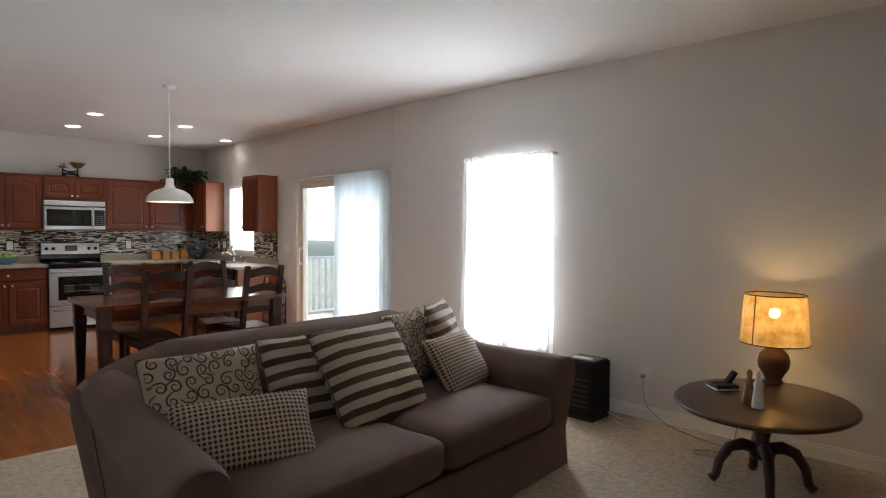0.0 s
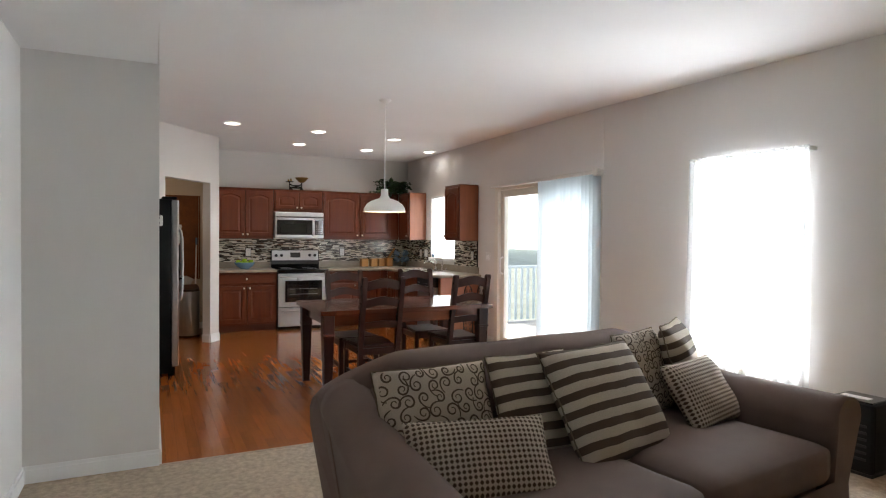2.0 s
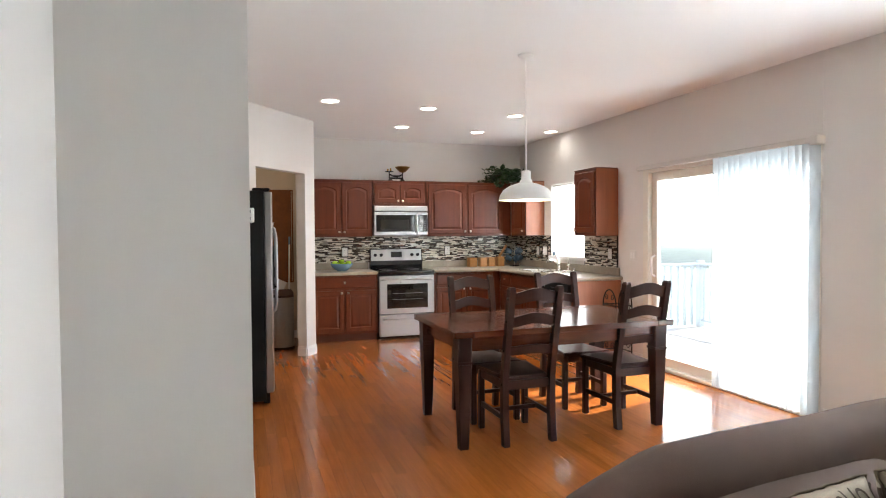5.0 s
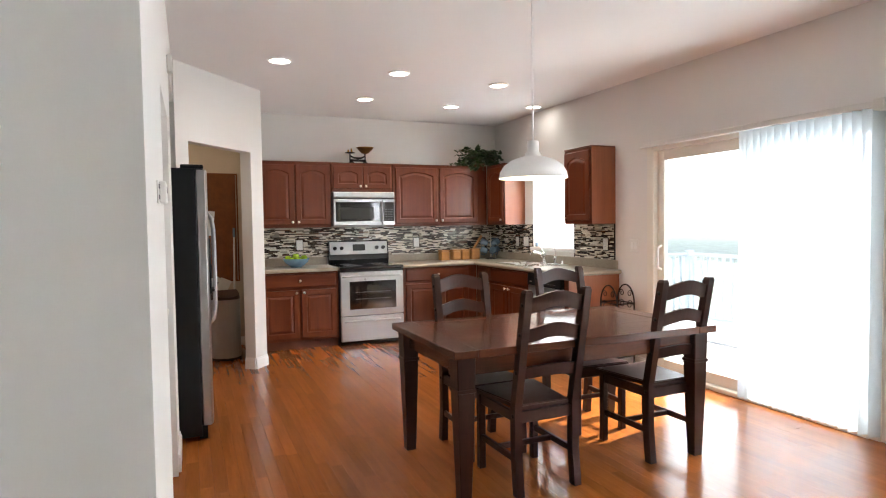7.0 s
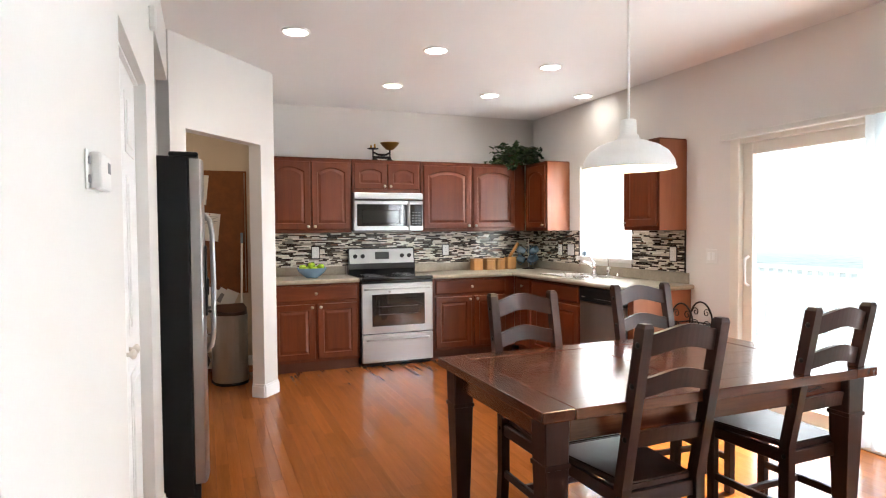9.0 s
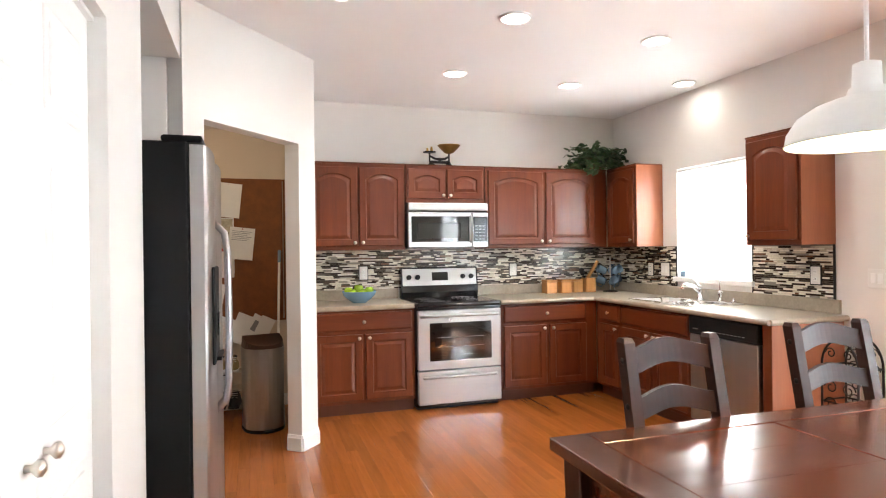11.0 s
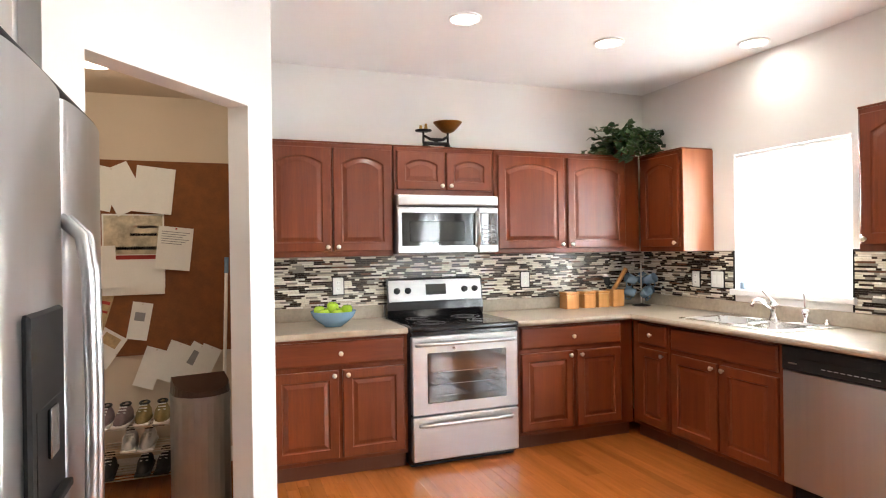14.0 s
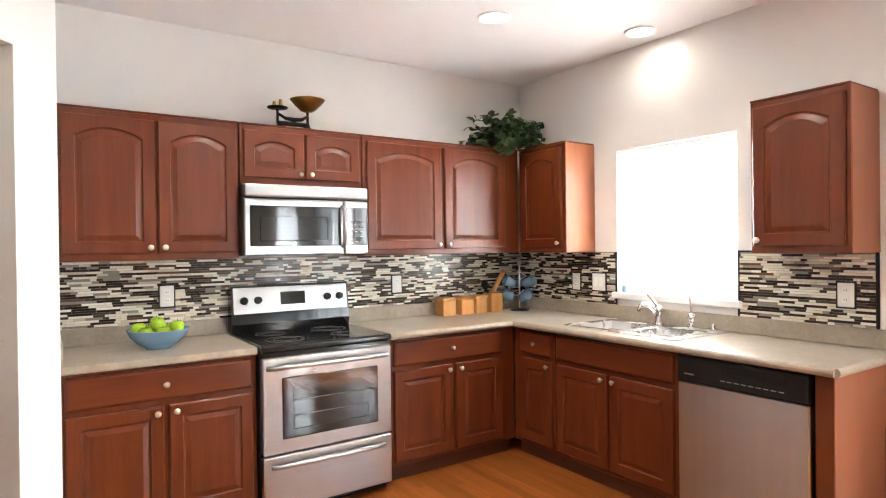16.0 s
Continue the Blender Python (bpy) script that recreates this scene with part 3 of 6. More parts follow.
def knob(parent, x, y, z):
    bm = lathe(bmesh.new(), [(0.007, 0), (0.005, 0.006), (0.006, 0.012), (0.014, 0.018), (0.0155, 0.024), (0.011, 0.029), (0.003, 0.031)], n=14)
    part("knob", bm, M["nickel"], parent, "satin nickel knob", True, pose(x, y, z, 90, 0, 0))


def leaf(parent, x, z, w, h, front, arch=0.0, knob_at=None, flat=False, name="door"):
    d = part(name, panel_door(w, h, arch, flat=flat), M["cherry_x"] if flat else M["cherry"], parent, m=pose(x, front, z))
    if knob_at:
        knob(d, knob_at[0], -0.019, knob_at[1])
    return d


GAP = 0.004


def upper(at, rz, w, z0, z1, doors, label, d=0.29, side=None):
    """A wall cabinet: its back at y = 0, its front towards -y; doors: (x, width, knob side)."""
    t = thing("wall_cabinet", label, "cabinet", (at[0], at[1], z0), rz, "kitchen wall cabinets")
    h = z1 - z0
    part("body", boxm(0.002, w - 0.002, -d, -0.003, 0, h, 0.002), M["cherry"], t)
    part("top_edge", boxm(0, w, -d - 0.006, -0.003, h, h + 0.012, 0.003), M["cherry_x"], t)
    for x, dw, ks in doors:
        leaf(t, x, 0.035, dw, h - 0.065, -d - 0.001, 0.055 if h > 0.5 else 0.04, (dw - 0.028 if ks == "r" else 0.028, 0.03))
    if side:
        xs = (w - 0.002, w + 0.004) if side == "r" else (-0.004, 0.002)
        part("end_panel", boxm(*xs, -d, -0.003, 0.0, h, 0.001), M["veneer"], t, "lighter veneered end panel")
    return t


def base(at, rz, w, doors, drawer, label, d=0.60, false_front=False):
    t = thing("base_cabinet", label, "cabinet", at, rz, "kitchen base cabinets")
    part("body", boxm(0.002, w - 0.002, -d, -0.02, 0.10, 0.873, 0.002), M["cherry"], t)
    part("toe_kick", boxm(0.002, w - 0.002, -d + 0.055, -0.05, 0.0, 0.10), M["toe"], t)
    if drawer:
        x, dw = drawer
        df = leaf(t, x, 0.705, dw, 0.15, -d - 0.001, flat=True, name="drawer_front")
        if not false_front:
            knob(df, dw / 2, -0.019, 0.075)
    for x, dw, ks in doors:
        leaf(t, x, 0.13, dw, 0.545, -d - 0.001, 0.0, (dw - 0.03 if ks == "r" else 0.03, 0.515))
    return t


# range wall: local x runs along +y of the room
U0, U1 = 1.375, 2.135
upper((0, -3.246), 90, 0.876, U0, U1, [(0.024, 0.42, "r"), (0.458, 0.405, "l")], "cherry wall cabinet with two arched raised panel doors", 0.31)
upper((0, -2.366), 90, 0.762, 1.80, U1, [(0.022, 0.355, "r"), (0.389, 0.352, "l")], "short cherry wall cabinet above the microwave", 0.31)
upper((0, -1.600), 90, 1.305, U0, U1, [(0.03, 0.565, "r"), (0.625, 0.535, "l")], "wide cherry corner wall cabinet with two doors", 0.31)
# window wall
upper((0.318, 0), 0, 0.482, U0, U1, [(0.035, 0.42, "r")], "cherry corner wall cabinet with veneered end panel", 0.29, "r")
upper((2.10, 0), 0, 0.46, U0, U1, [(0.02, 0.42, "l")], "single cherry wall cabinet beside the window", 0.29, "r")
base((0, -3.246, 0), 90, 0.876, [(0.02, 0.405, "r"), (0.45, 0.40, "l")], (0.02, 0.83), "cherry base cabinet with drawer and two doors")
base((0, -1.585, 0), 90, 0.985, [(0.035, 0.42, "r"), (0.485, 0.38, "l")], (0.035, 0.83), "cherry base cabinet with drawer beside the range")
base((0.604, 0, 0), 0, 0.396, [(0.081, 0.295, "r")], (0.081, 0.295), "narrow cherry corner base cabinet")
base((1.004, 0, 0), 0, 0.886, [(0.02, 0.405, "r"), (0.45, 0.41, "l")], (0.02, 0.84), "cherry sink base cabinet with two doors", false_front=True)
end = thing("end_panel", "light cherry veneered panel closing the counter end", "panel")
part("panel", boxm(2.54, 2.612, -0.60, -0.003, 0, 0.873, 0.003), M["cherry"], end)
part("veneer", boxm(2.612, 2.617, -0.60, -0.003, 0.0, 0.873, 0.001), M["veneer"], end, "lighter veneered side")

# worktop in two pieces, with a hole for the sink
SX0, SX1, SY0, SY1 = 1.06, 1.80, -0.53, -0.09
wt = thing("worktop", "beige stone-pattern laminate worktop with low upstand", "countertop")
part("top", boxm(0.0, 0.637, -3.248, -2.372, 0.875, 0.915, 0.008, 2), M["laminate"], wt)
bm = bmesh.new()
box(bm, 0.0, 0.637, -1.588, -0.637, 0.875, 0.915)
box(bm, 0.0, SX0, -0.637, 0.0, 0.875, 0.915)
box(bm, SX1, 2.635, -0.637, 0.0, 0.875, 0.915)
box(bm, SX0, SX1, -0.637, SY0, 0.875, 0.915)
box(bm, SX0, SX1, SY1, 0.0, 0.875, 0.915)
bmesh.ops.remove_doubles(bm, verts=bm.verts, dist=0.0005)
part("top", bm, M["laminate"], wt)
bm = cyl(bmesh.new(), (0.637, -1.588, 0.895), (0.637, -0.64, 0.895), 0.02, n=12)
cyl(bm, (0.637, -0.637, 0.895), (2.635, -0.637, 0.895), 0.02, n=12)
cyl(bm, (2.635, -0.637, 0.895), (2.635, -0.003, 0.895), 0.02, n=12)
part("front_edge", bm, M["laminate"], wt)
for b in ((0.0, 0.02, -3.248, -2.372), (0.0, 0.02, -1.588, -0.02), (0.02, 2.60, -0.02, -0.0005)):
    part("upstand", boxm(*b, 0.915, 1.01, 0.004), M["laminate"], wt)
part("upstand", boxm(0.02, 0.62, -3.248, -3.228, 0.915, 1.01, 0.004), M["laminate"], wt)

# sink
sink = thing("kitchen_sink", "stainless steel double bowl sink in the worktop", "sink", (0, 0, 0.915))
xm = 1.46
bm = bmesh.new()
for a, b, c, d in ((SX0 - 0.03, SX1 + 0.03, SY0 - 0.02, SY0 + 0.025), (SX0 - 0.03, SX1 + 0.03, SY1 - 0.075, SY1 + 0.03), (SX0 - 0.03, SX0 + 0.025, SY0 + 0.025, SY1 - 0.075), (SX1 - 0.025, SX1 + 0.03, SY0 + 0.025, SY1 - 0.075), (xm - 0.02, xm + 0.02, SY0 + 0.025, SY1 - 0.075)):
    box(bm, a, b, c, d, 0.0, 0.008)
part("rim", bm, M["sink_steel"], sink)
for a, b in ((SX0 + 0.025, xm - 0.02), (xm + 0.02, SX1 - 0.025)):
    bm = bmesh.new()
    c, d, z = SY0 + 0.025, SY1 - 0.075, -0.17
    top = [bm.verts.new(v) for v in ((a, c, 0.006), (b, c, 0.006), (b, d, 0.006), (a, d, 0.006))]
    bot = [bm.verts.new(v) for v in ((a + .03, c + .03, z), (b - .03, c + .03, z), (b - .03, d - .03, z), (a + .03, d - .03, z))]
    for i in range(4):
        bm.faces.new((top[i], top[(i + 1) % 4], bot[(i + 1) % 4], bot[i]))
    bm.faces.new(bot)
    part("bowl", bm, M["sink_steel"], sink)
fa = thing("kitchen_faucet", "chrome single lever faucet behind the sink", "faucet", (1.40, -0.10, 0.923))
part("base", lathe(bmesh.new(), [(0.032, 0), (0.03, 0.012), (0.022, 0.02), (0.02, 0.07), (0.024, 0.08), (0.022, 0.11), (0.008, 0.125)], n=18), M["chrome"], fa, smooth=True)
part("spout", tube(bmesh.new(), [(0, 0, 0.05), (0, -0.05, 0.1), (0, -0.12, 0.135), (0, -0.17, 0.13), (0, -0.19, 0.10)], [0.015, 0.014, 0.013, 0.012, 0.013]), M["chrome"], fa)
part("lever", tube(bmesh.new(), [(0, 0, 0.11), (-0.03, -0.01, 0.15), (-0.07, -0.02, 0.19)], [0.011, 0.009, 0.007]), M["chrome"], fa)
fs = thing("filter_tap", "slim chrome filtered water tap behind sink", "faucet", (1.63, -0.10, 0.923))
part("base", lathe(bmesh.new(), [(0.026, 0), (0.026, 0.01), (0.014, 0.02), (0.016, 0.05), (0.024, 0.06), (0.02, 0.085), (0.008, 0.09)], n=16), M["chrome"], fs, smooth=True)
part("spout", tube(bmesh.new(), [(0, 0, 0.05), (-0.005, 0.0, 0.15), (-0.01, -0.01, 0.22), (-0.012, -0.05, 0.245), (-0.012, -0.075, 0.225)], 0.006), M["chrome"], fs)
sd = thing("soap_dispenser", "small chrome soap dispenser cap beside sink", "dispenser", (1.77, -0.10, 0.923))
part("cap", lathe(bmesh.new(), [(0.022, 0), (0.022, 0.015), (0.01, 0.02), (0.012, 0.035), (0.003, 0.04)], n=14), M["chrome"], sd, smooth=True)

# ---- range ----
rg = thing("kitchen_range", "stainless steel electric range with black glass cooktop", "stove", (0.0, -2.363, 0))
W = 0.762
part("body", boxm(0.03, 0.62, 0.002, W - 0.002, 0.02, 0.885, 0.004), M["black"], rg)
part("cooktop", boxm(0.03, 0.675, 0.0, W, 0.886, 0.918, 0.008, 2), M["black"], rg, "glossy black glass cooktop")
for x, y, r in ((0.22, 0.19, 0.085), (0.22, 0.56, 0.105), (0.48, 0.19, 0.105), (0.48, 0.56, 0.085)):
    bm = bmesh.new()
    for q in (r, r * 0.6):
        tube(bm, [(x + q * math.cos(a * math.pi / 16), y + q * math.sin(a * math.pi / 16), 0.9178) for a in range(32)], 0.0012, 4, True)
    part("burner_ring", bm, M["ink"], rg, "grey printed burner ring")
bm = bmesh.new()
prism_pts = [(0.0, 0.918), (0.085, 0.918), (0.10, 0.97), (0.065, 1.20), (0.0, 1.205)]
lo, hi = [bm.verts.new((x, 0.0, z)) for x, z in prism_pts], [bm.verts.new((x, W, z)) for x, z in prism_pts]
bm.faces.new(lo), bm.faces.new(hi[::-1])
for i in range(5):
    bm.faces.new((lo[i], hi[i], hi[(i + 1) % 5], lo[(i + 1) % 5]))
part("backguard", bm, M["black"], rg, "black sloped backguard")
bg = Matrix.Translation((0.0835, 0, 1.085)) @ Euler((0, radians(-8.6), 0)).to_matrix().to_4x4()
cp = part("control_panel", boxm(-0.001, 0.006, 0.012, W - 0.012, -0.055, 0.105, 0.003), M["steel_y"], rg, "brushed steel control panel", m=bg)
for y in (0.075, 0.16, 0.61, 0.695):
    kb = part("control_knob", cyl(bmesh.new(), (0.006, y, 0.025), (0.03, y, 0.025), 0.024, 0.02, 18), M["black_tex"], cp, "black control knob")
part("display", boxm(0.006, 0.009, 0.30, 0.46, -0.01, 0.07, 0.002), M["mirror_dark"], cp, "dark clock display")
for i in range(4):
    part("button", boxm(0.009, 0.0105, 0.315 + i * 0.035, 0.34 + i * 0.035, 0.0, 0.012), M["black_tex"], cp)
part("front_trim", boxm(0.62, 0.672, 0.002, W - 0.002, 0.855, 0.884, 0.004), M["black"], rg)
door = part("oven_door", boxm(0.622, 0.672, 0.004, W - 0.004, 0.345, 0.852, 0.006), M["steel_y"], rg, "brushed steel oven door")
part("window_surround", boxm(0.672, 0.6755, 0.105, W - 0.095, 0.42, 0.745, 0.004), M["glass_dark"], door, "black glass oven window")
part("window", boxm(0.6755, 0.677, 0.165, W - 0.155, 0.465, 0.70, 0.002), M["glass_dark"], door)
for z in (0.54, 0.62):
    part("oven_rack", boxm(0.677, 0.6775, 0.175, W - 0.165, z - 0.003, z + 0.001), M["ink"], door)


def bar(y0, y1, x, z, out=0.05, r=0.013):
    return tube(bmesh.new(), [(x, y0, z - 0.006), (x + out * 0.8, y0 + 0.03, z), (x + out, y0 + 0.10, z + 0.003), (x + out, y1 - 0.10, z + 0.003), (x + out * 0.8, y1 - 0.03, z), (x, y1, z - 0.006)], r, 10)


part("handle", bar(0.03, W - 0.03, 0.67, 0.805), M["steel_y"], door, "steel bar handle")
dr = part("drawer", boxm(0.622, 0.672, 0.004, W - 0.004, 0.05, 0.335, 0.006), M["steel_y"], rg, "brushed steel storage drawer")
part("handle", bar(0.05, W - 0.05, 0.67, 0.285, 0.04), M["steel_y"], dr, "steel bar handle")
part("foot_rail", boxm(0.05, 0.60, 0.01, W - 0.01, 0.0, 0.02), M["black_tex"], rg)

# ---- microwave ----
mw = thing("microwave_oven", "stainless steel over-range microwave under a cabinet", "microwave", (0.0, -2.366, 1.385))
part("body", boxm(0.003, 0.36, 0.004, W - 0.004, 0.0, 0.41, 0.003), M["steel_y"], mw)
part("vent", boxm(0.36, 0.402, 0.002, W - 0.002, 0.335, 0.408, 0.01, 2), M["steel_y"], mw, "steel top vent strip")
part("vent_slot", boxm(0.36, 0.395, 0.01, W - 0.01, 0.326, 0.334), M["black"], mw)
md = part("door", boxm(0.36, 0.40, 0.002, 0.595, 0.004, 0.324, 0.006), M["steel_y"], mw, "brushed steel door")
part("window_surround", boxm(0.40, 0.4025, 0.03, 0.575, 0.055, 0.285, 0.004), M["glass_dark"], md, "black glass door surround")
part("window", boxm(0.4025, 0.404, 0.085, 0.49, 0.085, 0.225, 0.004), M["mirror_dark"], md, "dark mesh window")
part("handle", tube(bmesh.new(), [(0.40, 0.585, 0.05), (0.432, 0.588, 0.075), (0.44, 0.588, 0.17), (0.432, 0.588, 0.265), (0.40, 0.585, 0.29)], 0.013, 10), M["steel_z"], md, "steel curved handle")
pn = part("control_panel", boxm(0.36, 0.40, 0.605, W - 0.002, 0.004, 0.324, 0.006), M["steel_y"], mw)
part("keypad", boxm(0.40, 0.4025, 0.615, W - 0.012, 0.055, 0.285, 0.003), M["glass_dark"], pn, "black touch keypad")
for i in range(5):
    for j in range(3):
        part("button", boxm(0.4025, 0.403, 0.633 + j * 0.036, 0.655 + j * 0.036, 0.075 + i * 0.03, 0.082 + i * 0.03), M["ink"], pn)

# ---- dishwasher ----
dw = thing("dishwasher", "stainless steel dishwasher with black control strip", "dishwasher", (1.895, 0, 0))
part("body", boxm(0.003, 0.64, -0.57, -0.03, 0.10, 0.872), M["black_tex"], dw)
part("door", boxm(0.006, 0.634, -0.625, -0.572, 0.115, 0.735, 0.006), M["steel_z"], dw, "brushed steel door")
cs = part("control_strip", boxm(0.006, 0.634, -0.632, -0.572, 0.738, 0.868, 0.008, 2), M["black_tex"], dw, "black control strip")
part("pocket_handle", boxm(0.10, 0.54, -0.6335, -0.631, 0.81, 0.85, 0.001), M["black_tex"], cs)
for i in range(9):
    part("button", boxm(0.24 + i * 0.034, 0.262 + i * 0.034, -0.6336, -0.632, 0.772, 0.776), M["ink"], cs)
part("badge", boxm(0.05, 0.10, -0.6336, -0.632, 0.775, 0.782), M["nickel"], cs)
part("kick_plate", boxm(0.01, 0.63, -0.54, -0.52, 0.0, 0.10), M["black_tex"], dw, "black kick plate")

# ---- refrigerator ----
fr = thing("refrigerator", "stainless side-by-side refrigerator with black sides in an alcove", "refrigerator", (2.35, -3.89, 0))
FW, FH = 0.905, 1.775
part("body", boxm(0.0, FW, -0.72, 0.0, 0.03, FH, 0.006), M["black_tex"], fr, "black textured cabinet")
part("hinge_cover", boxm(0.01, FW - 0.01, -0.09, 0.05, FH, FH + 0.025, 0.01, 2), M["black_tex"], fr)
part("toe_grille", boxm(0.02, FW - 0.02, -0.02, 0.03, 0.01, 0.09), M["black_tex"], fr, "black toe grille")


def fridge_door(x0, x1, name):
    """A door leaf whose front swells a little."""
    bm = bmesh.new()
    N = 18
    rows = []
    for i in range(N + 1):
        u = i / N
        x = x0 + (x1 - x0) * u
        bulge = 0.052 + 0.022 * (1 - (2 * u - 1) ** 2) ** 0.5
        rows.append([(x, 0.006), (x, bulge)])
    poly = [r[0] for r in rows] + [r[1] for r in reversed(rows)]
    prism(bm, poly, 0.10, FH - 0.01)
    bm.normal_update()
    for f in bm.faces:
        f.smooth = abs(f.normal.z) < 0.1 and max(v.co.y for v in f.verts) > 0.05 and min(v.co.y for v in f.verts) > 0.03
    return part(name, bm, M["steel_z"], fr, "brushed steel door")


dl = fridge_door(0.465, FW - 0.003, "freezer_door")
drr = fridge_door(0.003, 0.460, "fridge_door")
for d, x in ((dl, 0.495), (drr, 0.43)):
    pts = [(x, 0.06, 1.50), (x, 0.10, 1.46), (x, 0.112, 1.38), (x, 0.116, 1.1), (x, 0.112, 0.82), (x, 0.10, 0.74), (x, 0.06, 0.70)]
    part("handle", tube(bmesh.new(), pts, 0.014, 10), M["steel_z"], d, "long curved steel handle")
dp = part("dispenser", boxm(0.575, 0.81, 0.055, 0.082, 0.95, 1.32, 0.006), M["black_tex"], dl, "black ice and water dispenser")
part("recess", boxm(0.595, 0.78, 0.0815, 0.083, 0.98, 1.15, 0.001), M["black_tex"], dl)
part("tray", boxm(0.60, 0.775, 0.083, 0.10, 0.962, 0.977, 0.002), M["black_tex"], dl)
part("paddle", boxm(0.66, 0.715, 0.083, 0.09, 1.05, 1.14, 0.002), M["black"], dl)


# ---- dining set ----
tb = thing("dining_table", "dark-stained wooden dining table on tapered legs", "table", (4.35, -1.945, 0))
TX, TY = 0.485, 0.84
TZ = 0.78
EB, SB = 0.13, 0.105
for sy in (-1, 1):
    part("breadboard", boxm(-TX, TX, min(sy * TY, sy * (TY - EB)), max(sy * TY, sy * (TY - EB)), TZ - 0.04, TZ, 0.004, 2), M["table_cross"], tb)
for sx in (-1, 1):
    part("side_board", boxm(min(sx * TX, sx * (TX - SB)), max(sx * TX, sx * (TX - SB)), -TY + EB + 0.001, TY - EB - 0.001, TZ - 0.04, TZ, 0.002), M["table"], tb)
part("centre_board", boxm(-TX + SB + 0.001, TX - SB - 0.001, -0.055, 0.055, TZ - 0.04, TZ, 0.002), M["table_cross"], tb)
for sy in (-1, 1):
    for i in range(4):
        bw0 = (2 * (TX - SB) - 0.006) / 4
        a = -TX + SB + 0.003 + i * bw0
        part("board", boxm(a, a + bw0 - 0.0003, min(sy * 0.058, sy * (TY - EB - 0.003)), max(sy * 0.058, sy * (TY - EB - 0.003)), TZ - 0.04, TZ - 0.0015, 0.0006), M["table"], tb)
for sx in (-1, 1):
    part("apron", boxm(sx * (TX - 0.085) - 0.012, sx * (TX - 0.085) + 0.012, -TY + 0.10, TY - 0.10, TZ - 0.14, TZ - 0.041, 0.003), M["table"], tb)
for sy in (-1, 1):
    part("apron", boxm(-TX + 0.10, TX - 0.10, sy * (TY - 0.08) - 0.012, sy * (TY - 0.08) + 0.012, TZ - 0.14, TZ - 0.041, 0.003), M["table"], tb)
for sx in (-1, 1):
    for sy in (-1, 1):
        cx, cy = sx * (TX - 0.085), sy * (TY - 0.08)
        bm = bmesh.new()
        prev = None
        for r, z in ((0.03, 0.0), (0.042, 0.42), (0.047, 0.56), (0.051, 0.562), (0.051, 0.578), (0.047, 0.58), (0.05, TZ - 0.041)):
            q = [bm.verts.new((cx + a * r, cy + b * r, z)) for a, b in ((-1, -1), (1, -1), (1, 1), (-1, 1))]
            if prev:
                for i in range(4):
                    bm.faces.new((prev[i], prev[(i + 1) % 4], q[(i + 1) % 4], q[i]))
            else:
                bm.faces.new(q[::-1])
            prev = q
        bm.faces.new(prev)
        bmesh.ops.bevel(bm, geom=[e for e in bm.edges if abs(e.verts[0].co.z - e.verts[1].co.z) > 0.1], offset=0.004, segments=1, affect="EDGES")
        part("leg", bm, M["chair"], tb)


